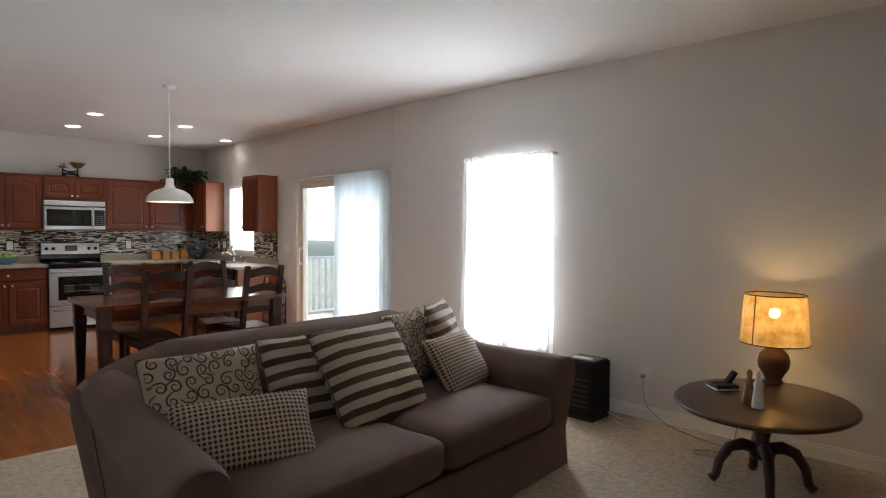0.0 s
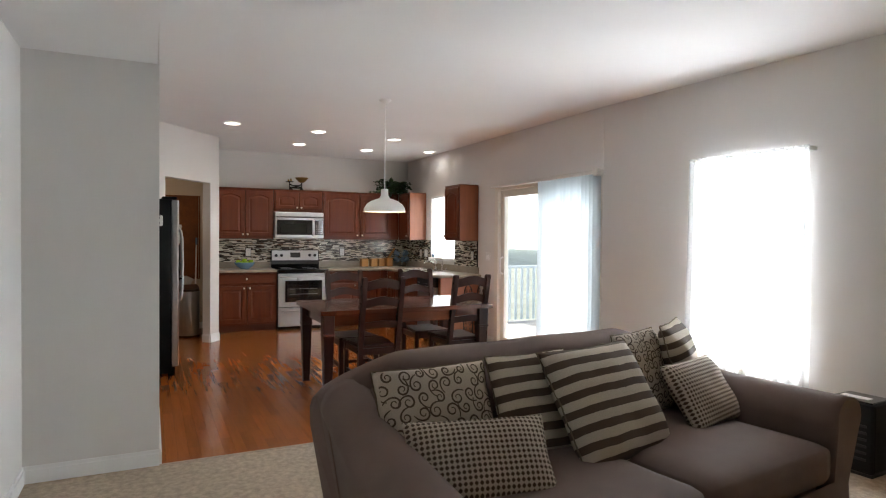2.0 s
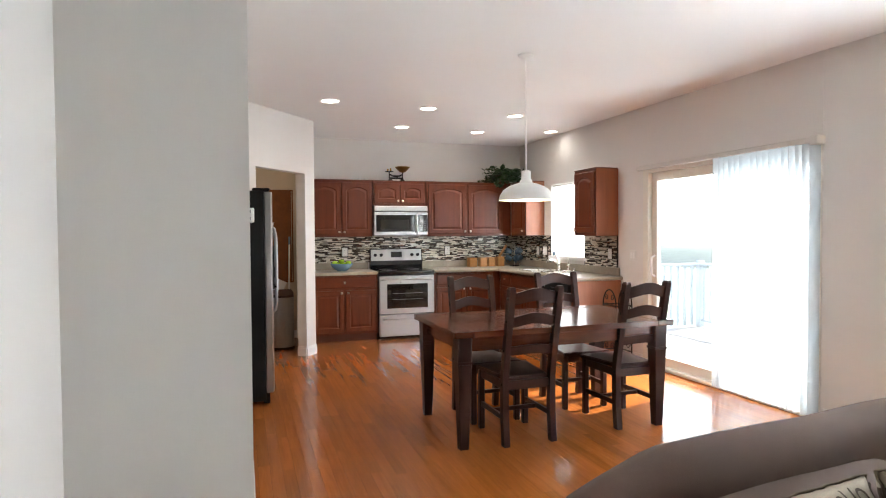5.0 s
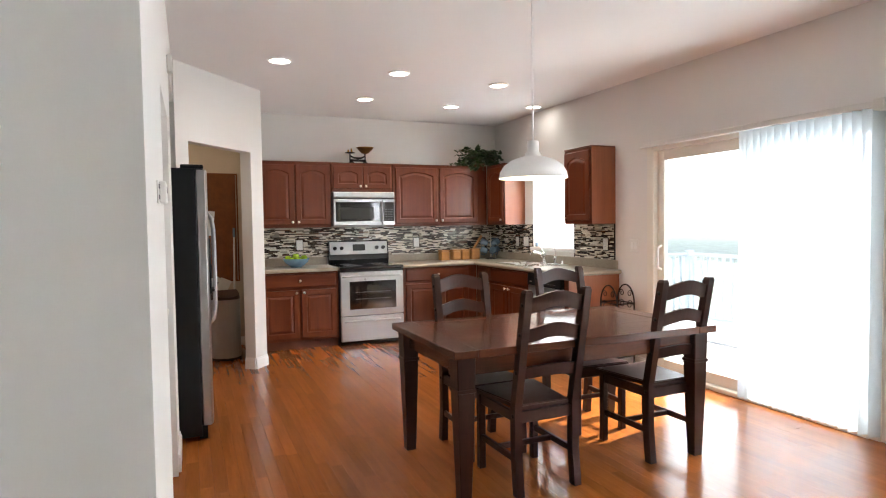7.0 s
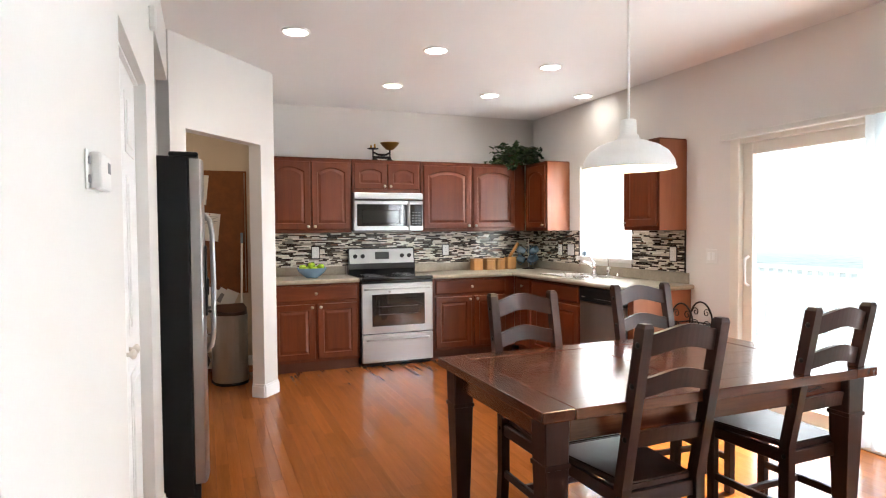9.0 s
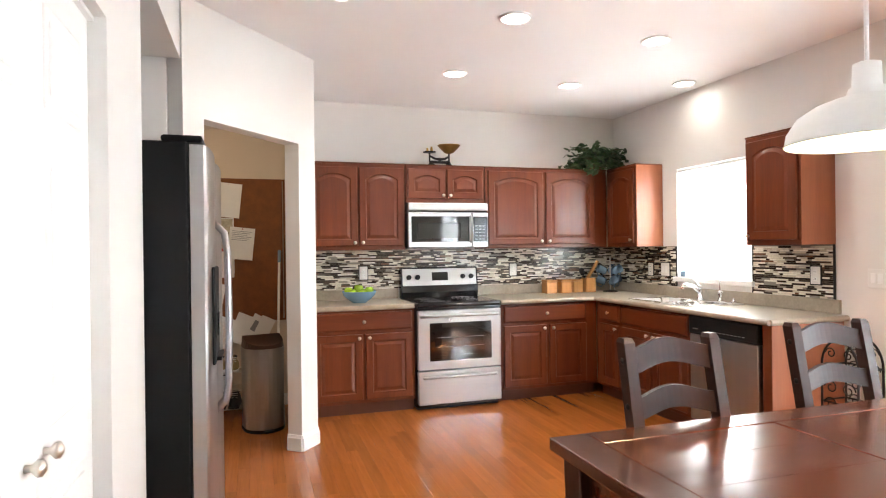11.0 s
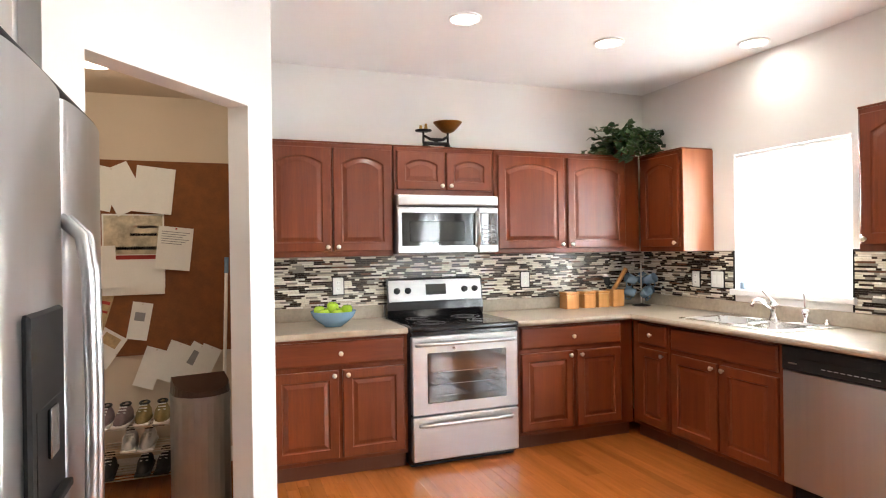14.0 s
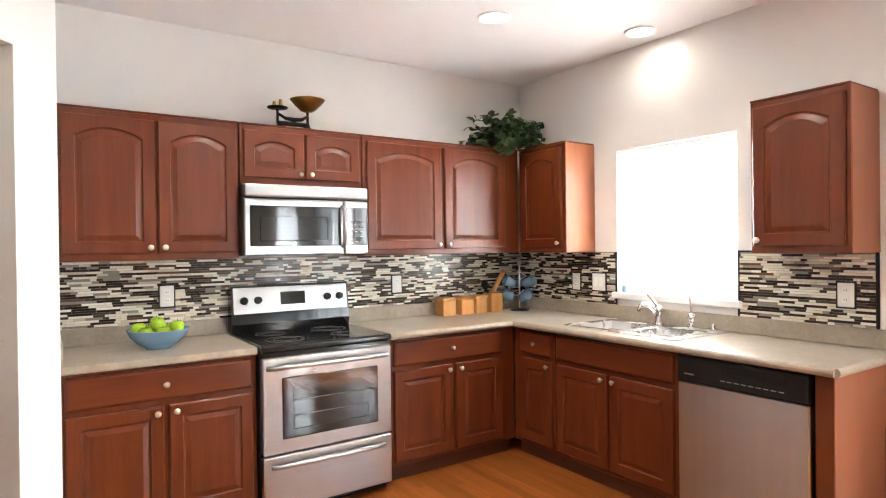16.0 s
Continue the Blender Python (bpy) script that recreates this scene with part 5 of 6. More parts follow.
# ---- scroll iron stand beside the counter ----
wr = thing("iron_stand", "black wrought iron scroll stand beside the cabinets", "stand", (2.805, -0.18, 0), 0)
for x in (-0.12, 0.12):
    for y in (-0.10, 0.10):
        part("leg", cyl(bmesh.new(), (x, y, 0), (x, y, 0.62), 0.007, n=8), M["iron"], wr)
for z in (0.12, 0.40, 0.62):
    part("hoop", tube(bmesh.new(), [(-0.12, -0.10, z), (0.12, -0.10, z), (0.12, 0.10, z), (-0.12, 0.10, z)], 0.006, 6, True), M["iron"], wr)
for y in (-0.10, 0.10):
    part("arch", tube(bmesh.new(), [(-0.12 * math.cos(a * math.pi / 14), y, 0.62 + 0.17 * math.sin(a * math.pi / 14)) for a in range(15)], 0.007, 8), M["iron"], wr)
    for i in range(6):
        for s in (-1, 1):
            q = 0.045 if i < 5 else 0.035
            cz = 0.18 + i * 0.105
            pts = [(s * 0.058 + q * (1 - a / 26) * math.cos(a * 0.42) * s, y, cz + q * (1 - a / 26) * math.sin(a * 0.42)) for a in range(20)]
            part("scroll", tube(bmesh.new(), pts, 0.004, 6), M["iron"], wr)

# ---- pantry ----
pl2 = thing("pantry_light", "white glass dome ceiling light in the pantry, lit", "ceiling light", (0.97, -4.08, 2.44))
M["dome"] = emit("dome_glass", (1.0, 0.93, 0.8), 2.0)
part("dome", lathe(bmesh.new(), [(0.03, -0.10), (0.09, -0.088), (0.14, -0.06), (0.16, -0.02), (0.16, -0.002)], n=28), M["dome"], pl2, "glowing white glass dome", True)
solid("pantry_ceiling", prism(bmesh.new(), [(0.0, -3.37), (0.0, -5.2), (2.02, -5.2), (2.02, -4.09), diag(0.08, TH), diag(LEN - 0.06, TH)], 2.44, 2.50), M["pantry"], "beige painted low pantry ceiling", "ceiling")
lamp("pantry_bulb", (0.97, -4.08, 2.24), 1.5, (1.0, 0.83, 0.62), 0.08)
cb = thing("cork_board", "large brown cork notice board on pantry wall", "notice board")
part("board", boxm(0.003, 0.016, -4.75, -3.43, 0.775, 2.0), M["cork"], cb)
for b in ((-4.76, -3.42, 2.0, 2.015), (-4.76, -3.42, 0.76, 0.775), (-4.775, -4.76, 0.76, 2.015), (-3.42, -3.405, 0.76, 2.015)):
    part("edging", boxm(0.003, 0.02, b[0], b[1], b[2], b[3]), M["cork"], cb)


def sheet(y, z, w, h, tilt, label, out=0.0185, bars=0, material="paper", extra=None):
    """A sheet pinned to the cork board, its face towards +x."""
    t = thing("paper_sheet", label, "paper", (out, y, z), 0, "papers on the notice board")
    t.matrix_basis = pose(out, y, z, tilt, 0, 0)
    bm = bmesh.new()
    N = 6
    prev = None
    for i in range(N + 1):
        u = i / N
        c = 0.010 * max(0, 0.5 - u) ** 1.5 * 4
        q = [bm.verts.new((dx + c, s * w / 2, (u - 0.5) * h)) for dx, s in ((0, -1), (0.0012, -1), (0.0012, 1), (0, 1))]
        if prev:
            for k in range(4):
                bm.faces.new((prev[k], prev[(k + 1) % 4], q[(k + 1) % 4], q[k]))
        else:
            bm.faces.new(q)
        prev = q
    bm.faces.new(prev[::-1])
    part("leaf", bm, M[material], t)
    for i in range(bars):
        part("print_line", boxm(0.0014, 0.002, -w * 0.4, w * (0.4 - 0.1 * (i % 3)), h * 0.38 - i * h * 0.055 - 0.002, h * 0.38 - i * h * 0.055 + 0.002), M["ink"], t, "grey printed line")
    for q in extra or ():
        part("print", boxm(0.0014, 0.0022, q[0], q[1], q[2], q[3]), M[q[4]], t, "printed patch")
    bm = bmesh.new()
    bmesh.ops.create_uvsphere(bm, u_segments=8, v_segments=6, radius=0.006)
    part("pin", bm, M["red"] if bars else M["nickel"], t, "round push pin", True, pose(0.006, 0, h * 0.46))
    return t


sheet(-4.23, 1.84, 0.22, 0.28, -12, "white letter sheet pinned on cork board")
sheet(-4.08, 1.83, 0.20, 0.30, 26, "crumpled white sheet hanging askew on cork", 0.024)
sheet(-3.895, 1.825, 0.23, 0.30, -6, "blank white sheet pinned on cork board", 0.022)
sheet(-3.78, 1.445, 0.21, 0.28, -6, "printed white letter pinned on cork board", 0.030, 6)
sheet(-4.02, 1.41, 0.36, 0.52, 0, "wall calendar with brown photograph and red band", 0.0185, 0, "paper", ((-0.17, 0.17, 0.0, 0.25, "paper_photo"), (-0.10, 0.16, 0.03, 0.05, "iron"), (-0.02, 0.14, 0.12, 0.135, "iron"), (0.02, 0.17, 0.17, 0.185, "tan"), (-0.18, 0.18, -0.075, -0.005, "red"), (-0.18, 0.18, -0.26, -0.235, "red"), (0.07, 0.18, -0.235, -0.19, "red")) + tuple((-0.175 + i * 0.052, -0.13 + i * 0.052, -0.112 - j * 0.036, -0.082 - j * 0.036, "plate") for i in range(7) for j in range(4)))
sheet(-4.22, 1.33, 0.20, 0.27, 2, "white sheet pinned low on cork board", 0.026)
sheet(-4.24, 1.07, 0.16, 0.24, -16, "red and tan magazine page on cork board", 0.0185, 0, "tan", ((-0.07, 0.07, -0.02, 0.0, "red"), (-0.07, 0.07, 0.04, 0.06, "red"), (-0.06, 0.05, -0.09, -0.07, "ink")))
sheet(-3.99, 0.98, 0.12, 0.24, -10, "narrow white card with small picture on cork", 0.0185, 0, "paper", ((-0.035, 0.025, 0.0, 0.055, "ink"),))
sheet(-4.19, 0.82, 0.16, 0.22, -34, "yellow and white leaflet on the board edge", 0.0185, 0, "paper", ((-0.05, 0.05, 0.02, 0.09, "tan"),))
for k, (y, z, tl) in enumerate(((-3.935, 0.675, -20), (-3.80, 0.705, -24), (-3.685, 0.69, -32), (-3.61, 0.67, -26))):
    sheet(y, z, 0.125, 0.26, tl, "white envelope tucked along the board edge", 0.022 + k * 0.004, 0, "paper", ((-0.03, 0.02, -0.08, 0.08, "ink"),) if k == 2 else None)
rk = thing("shoe_rack", "white wire shoe rack with three tiers", "shoe rack", (0.22, -4.15, 0))
for y in (-0.42, 0.42):
    for x in (-0.13, 0.13):
        part("leg", cyl(bmesh.new(), (x, y, 0), (x, y, 0.40), 0.008, n=8), M["nickel"], rk)
for z in (0.08, 0.23, 0.38):
    for i in range(6):
        part("wire", cyl(bmesh.new(), (-0.13 + i * 0.052, -0.42, z), (-0.13 + i * 0.052, 0.42, z), 0.004, n=6), M["nickel"], rk)


def shoe(at, rz, material, label, group="shoes on the rack"):
    t = thing("shoe", label, "shoe", at, rz, group)
    bm = bmesh.new()
    N = 12
    prev = None
    for i in range(N + 1):
        u = i / N
        x = -0.13 + 0.26 * u
        wd = 0.034 + 0.014 * math.sin(math.pi * min(1, u * 1.15)) - (0.018 if i in (0, N) else 0)
        hg = 0.085 - 0.045 * max(0, u - 0.35) / 0.65 - (0.03 if i == N else 0)
        q = [bm.verts.new((x, wd * math.cos(a) * (0.75 if math.sin(a) > 0.5 else 1), 0.018 + max(0, math.sin(a)) * hg)) for a in [k * math.pi / 7 for k in range(8)]]
        if prev:
            for k in range(7):
                bm.faces.new((prev[k], prev[k + 1], q[k + 1], q[k]))
            bm.faces.new((prev[7], prev[0], q[0], q[7]))
        else:
            bm.faces.new(q)
        prev = q
    bm.faces.new(prev[::-1])
    part("upper", bm, material, t, smooth=True)
    part("sole", boxm(-0.135, 0.135, -0.045, 0.045, 0.0, 0.02, 0.009, 2), M["plate"] if material is not M["rubber"] else material, t, "rubber sole")
    part("collar", tube(bmesh.new(), [(-0.07 + 0.045 * math.cos(a * math.pi / 8), 0.026 * math.sin(a * math.pi / 8), 0.10) for a in range(16)], 0.007, 6, True), M["rubber"], t, "dark padded collar")
    for i in range(3):
        part("lace", cyl(bmesh.new(), (0.0 + i * 0.025, -0.022, 0.098 - i * 0.012), (0.0 + i * 0.025, 0.022, 0.098 - i * 0.012), 0.0035, n=6), M["paper"], t, "pale lace")
    return t


M["shoe_tan"] = mat("olive_tan_suede", (0.27, 0.20, 0.08), 0.8, var=0.3)
M["shoe_mauve"] = mat("mauve_canvas", (0.24, 0.17, 0.17), 0.8, var=0.2)
M["shoe_white"] = mat("white_leather", (0.6, 0.58, 0.55), 0.5, var=0.1)
for y, m2, z, lb in ((-4.17, "shoe_mauve", 0.385, "mauve canvas sneaker on the wire rack"), (-4.065, "shoe_mauve", 0.385, "mauve canvas sneaker on the wire rack"), (-3.955, "shoe_tan", 0.385, "olive tan trail shoe on the wire rack"), (-3.85, "shoe_tan", 0.385, "olive tan trail shoe on the wire rack"), (-4.03, "shoe_white", 0.235, "white leather sneaker on middle tier"), (-3.93, "shoe_white", 0.235, "white leather sneaker on middle tier"), (-4.15, "rubber", 0.085, "black shoe on the bottom tier"), (-3.95, "rubber", 0.085, "black shoe on the bottom tier"), (-3.84, "rubber", 0.085, "black shoe on the bottom tier")):
    shoe((0.23, y, z), rnd.uniform(-5, 5), M[m2], lb)
M["lid"] = mat("dark_brown_plastic", (0.045, 0.018, 0.010), 0.35, var=0.15)
tc = thing("trash_can", "half-round stainless steel trash can with dark lid", "trash can", (0.70, -3.61, 0), 12)
prof = [(0.15 * math.cos(a), 0.15 * math.sin(a)) for a in [(-90 + i * 180 / 14) * math.pi / 180 for i in range(15)]] + [(-0.10, 0.15), (-0.10, -0.15)]
bm = prism(bmesh.new(), prof, 0.025, 0.60)
part("body", bm, M["steel_z"], tc)
part("base_ring", prism(bmesh.new(), [(x * 1.02, y * 1.02) for x, y in prof], 0.0, 0.025), M["black_tex"], tc, "black plastic base")
part("collar", prism(bmesh.new(), [(x * 1.03, y * 1.03) for x, y in prof], 0.60, 0.635), M["steel_z"], tc, "steel rim")
bm = bmesh.new()
lo, hi = [bm.verts.new((x, y, 0.635)) for x, y in prof], [bm.verts.new((x * 0.96, y * 0.96, 0.66 + 0.06 * (0.15 - x) / 0.25)) for x, y in prof]
for i in range(len(prof)):
    bm.faces.new((lo[i], lo[(i + 1) % len(prof)], hi[(i + 1) % len(prof)], hi[i]))
bm.faces.new(hi), bm.faces.new(lo[::-1])
part("lid", bm, M["lid"], tc, "dark brown sloped lid")
part("pedal", boxm(0.14, 0.18, -0.04, 0.04, 0.012, 0.024, 0.003), M["black_tex"], tc)
br = thing("broom", "white-handled broom leaning in the pantry corner", "broom", (0.0, 0.0, 0))
part("handle", cyl(bmesh.new(), (0.33, -3.50, 0.1), (0.06, -3.46, 1.38), 0.011, n=10), M["plate"], br)
part("grip", cyl(bmesh.new(), (0.082, -3.463, 1.275), (0.06, -3.46, 1.38), 0.014, n=10), M["navy"], br, "blue rubber grip")
part("head", boxm(0.24, 0.40, -3.54, -3.47, 0.0, 0.11, 0.006), M["navy"], br, "blue bristle head")
# ---- sofa ----
so = thing("sofa", "taupe brown cloth sofa with rolled arms and skirt", "sofa", (7.17, -2.24, 0), 6.5)


def soft_box(x0, x1, y0, y1, z0, z1, r=0.05, puff=0.0, n=10, sag=0.0):
    """An upholstered block: rounded, with swollen faces."""
    bm = bmesh.new()
    bmesh.ops.create_cube(bm, size=2.0)
    bmesh.ops.subdivide_edges(bm, edges=bm.edges[:], cuts=n, use_grid_fill=True)
    sx, sy, sz = (x1 - x0) / 2, (y1 - y0) / 2, (z1 - z0) / 2
    c = Vector(((x0 + x1) / 2, (y0 + y1) / 2, (z0 + z1) / 2))
    for v in bm.verts:
        u = v.co.copy()
        p = Vector((u.x * sx, u.y * sy, u.z * sz))
        inner = Vector((max(-sx + r, min(sx - r, p.x)), max(-sy + r, min(sy - r, p.y)), max(-sz + r, min(sz - r, p.z))))
        d = p - inner
        if d.length > 1e-6:
            p = inner + d.normalized() * r
        if u.z > 0.5:
            p.z += puff * (1 - u.x ** 2) * (1 - u.y ** 2) + 0.006 * noise.noise((p + c) * 5)
        if abs(u.y) > 0.99 or abs(u.x) > 0.99:
            p += Vector((u.x, u.y, 0)) * 0.004 * noise.noise((p + c) * 6)
        v.co = p + c
    for f in bm.faces:
        f.smooth = True
    return bm


part("base", soft_box(-0.10, 0.98, -1.05, 1.05, 0.06, 0.27, 0.03), M["sofa"], so)
for y0, y1 in ((-0.99, -0.005), (0.005, 0.96)):
    part("seat_cushion", soft_box(0.12, 1.06, y0, y1, 0.26, 0.455, 0.06, 0.03), M["sofa"], so)
    part("back_cushion", soft_box(-0.08, 0.20, y0, y1, 0.44, 0.755, 0.10, 0.02), M["sofa"], so)
bm = bmesh.new()
prev = None
N = 40
for i in range(N + 1):
    u = i / N
    y = -1.16 + 2.32 * u
    e = min(1.0, min(u, 1 - u) * 6)
    top = 0.70 + 0.165 * (e ** 0.6) + 0.006 * noise.noise(Vector((3 * y, 0, 0)))
    q = []
    for a in range(12):
        t2 = a / 11
        if t2 < 0.5:
            x, z = -0.22 + 0.02 * t2, 0.03 + (top - 0.10 - 0.03) * (t2 / 0.5)
        else:
            w = (t2 - 0.5) / 0.5 * math.pi
            x, z = -0.11 - 0.11 * math.cos(w), top - 0.10 + 0.10 * math.sin(w)
        q.append(bm.verts.new((x, y * (1 - 0.09 * max(0.0, 1 - z / 0.55)), z)))
    q.append(bm.verts.new((0.0, y * 0.915, 0.03)))
    if prev:
        for k in range(len(q)):
            bm.faces.new((prev[k], prev[(k + 1) % len(q)], q[(k + 1) % len(q)], q[k])).smooth = True
    else:
        bm.faces.new(q)
    prev = q
bm.faces.new(prev[::-1])
part("backrest", bm, M["sofa"], so)
for s in (-1, 1):
    bm = bmesh.new()
    prev = None
    N = 30
    for i in range(N + 1):
        u = i / N
        x = -0.06 + 1.10 * u
        top = 0.655 + 0.12 * max(0.0, 1 - u / 0.45) ** 1.6
        R = (0.128 if s > 0 else 0.115) * (1 - 0.22 * (max(0, u - 0.92) / 0.08) ** 2)
        q = []
        yc = 1.10 if s > 0 else 1.035 + 0.17 * u ** 1.3
        for a in range(15):
            w = -0.6 + a / 14 * (math.pi + 0.9)
            q.append(bm.verts.new((x + (0.015 * (1 if i == N else 0)), s * (yc + R * 1.15 * math.cos(w) + 0.004 * noise.noise(Vector((4 * x, a, s)))), top - R + R * math.sin(w))))
        ins = 0.03 * (max(0, u - 0.92) / 0.08) ** 2
        q.append(bm.verts.new((x, s * (0.935 + ins), 0.04)))
        q.append(bm.verts.new((x, s * (1.09 - ins if s > 0 else yc + 0.02 - ins), 0.04)))
        if prev:
            for k in range(len(q)):
                bm.faces.new((prev[k], prev[(k + 1) % len(q)], q[(k + 1) % len(q)], q[k])).smooth = True
        else:
            bm.faces.new(q)
        prev = q
    bm.faces.new(prev[::-1])
    part("arm", bm, M["sofa"], so)


def skirt(pts, folds):
    bm = bmesh.new()
    prev = None
    total = sum((Vector(b) - Vector(a)).length for a, b in zip(pts, pts[1:]))
    s0 = 0
    for a, b in zip(pts, pts[1:]):
        a, b = Vector(a), Vector(b)
        d = (b - a).normalized()
        nrm = Vector((d.y, -d.x))
        m = max(2, int((b - a).length / 0.025))
        for i in range(m + 1):
            p = a + (b - a) * i / m
            k = 0.008 * abs(math.sin((s0 + (b - a).length * i / m) / total * folds * math.pi)) ** 0.4
            q = [bm.verts.new((p.x + nrm.x * (f + k * g), p.y + nrm.y * (f + k * g), z)) for f, g, z in ((0.0, 0.3, 0.27), (0.006, 1, 0.12), (0.012, 1.4, 0.012))]
            if prev:
                for j in range(2):
                    bm.faces.new((prev[j], q[j], q[j + 1], prev[j + 1])).smooth = True
            prev = q
        s0 += (b - a).length
    return bm


part("skirt", skirt([(-0.20, -1.06), (1.05, -1.20), (1.05, 1.10), (-0.20, 1.10)], 30), M["sofa"], so, "pleated cloth skirt")


def cushion_material(name, kind):
    m, n, l, p = nodes_of(name)
    tc, sx = n.new("ShaderNodeTexCoord"), n.new("ShaderNodeSeparateXYZ")
    l.new(tc.outputs["Object"], sx.inputs[0])
    nz = noise_tex(n, l, tc.outputs["Object"], 260.0, 2.0)

    def math_node(op, a, b=None, c=None):
        q = n.new("ShaderNodeMath")
        q.operation = op
        for i, v in enumerate((a, b, c)):
            if v is None:
                continue
            if isinstance(v, (int, float)):
                q.inputs[i].default_value = v
            else:
                l.new(v, q.inputs[i])
        return q.outputs[0]

    cream, brown = (0.54, 0.455, 0.35), (0.092, 0.058, 0.034)
    if kind == "stripe":
        w = noise_tex(n, l, tc.outputs["Object"], 5.0, 2.0)
        y = math_node("ADD", sx.outputs["Y"], math_node("MULTIPLY", w, 0.02))
        f = math_node("GREATER_THAN", math_node("FRACT", math_node("MULTIPLY", y, 13.5)), 0.53)
    elif kind == "weave":
        a = math_node("SINE", math_node("MULTIPLY", math_node("ADD", sx.outputs["X"], sx.outputs["Y"]), 155.0))
        b = math_node("SINE", math_node("MULTIPLY", math_node("SUBTRACT", sx.outputs["X"], sx.outputs["Y"]), 155.0))
        f = math_node("GREATER_THAN", math_node("MULTIPLY", a, b), 0.12)
    else:
        f = math_node("GREATER_THAN", noise_tex(n, l, tc.outputs["Object"], 3.0), 2.0)
    mx = n.new("ShaderNodeMix")
    mx.data_type = "RGBA"
    l.new(f, mx.inputs["Factor"])
    mx.inputs["A"].default_value, mx.inputs["B"].default_value = (*cream, 1), (*brown, 1)
    hs, mr = n.new("ShaderNodeHueSaturation"), n.new("ShaderNodeMapRange")
    mr.inputs["To Min"].default_value, mr.inputs["To Max"].default_value = 0.75, 1.2
    l.new(nz, mr.inputs["Value"])
    l.new(mr.outputs[0], hs.inputs["Value"])
    l.new(mx.outputs["Result"], hs.inputs["Color"])
    l.new(hs.outputs[0], p.inputs["Base Color"])
    p.inputs["Roughness"].default_value = 0.85
    hgt = math_node("ADD", math_node("MULTIPLY", f, -0.6), nz)
    add_bump(n, l, p, hgt, 0.6, 0.0015)
    return m


M["stripe"] = cushion_material("striped_cushion_cloth", "stripe")
M["weave"] = cushion_material("woven_cushion_cloth", "weave")
M["cream"] = cushion_material("cream_cushion_cloth", "plain")
M["scroll"] = mat("brown_scroll_print", (0.095, 0.064, 0.037), 0.8, bump=0.2)
M["fringe"] = mat("frayed_brown_piping", (0.17, 0.125, 0.08), 0.9, var=0.4, scale=30, bump=0.3)


def pillow_z(u, v, d):
    f = max(0.0, (1 - abs(u) ** 3.2) * (1 - abs(v) ** 3.2))
    return d / 2 * f ** 0.55


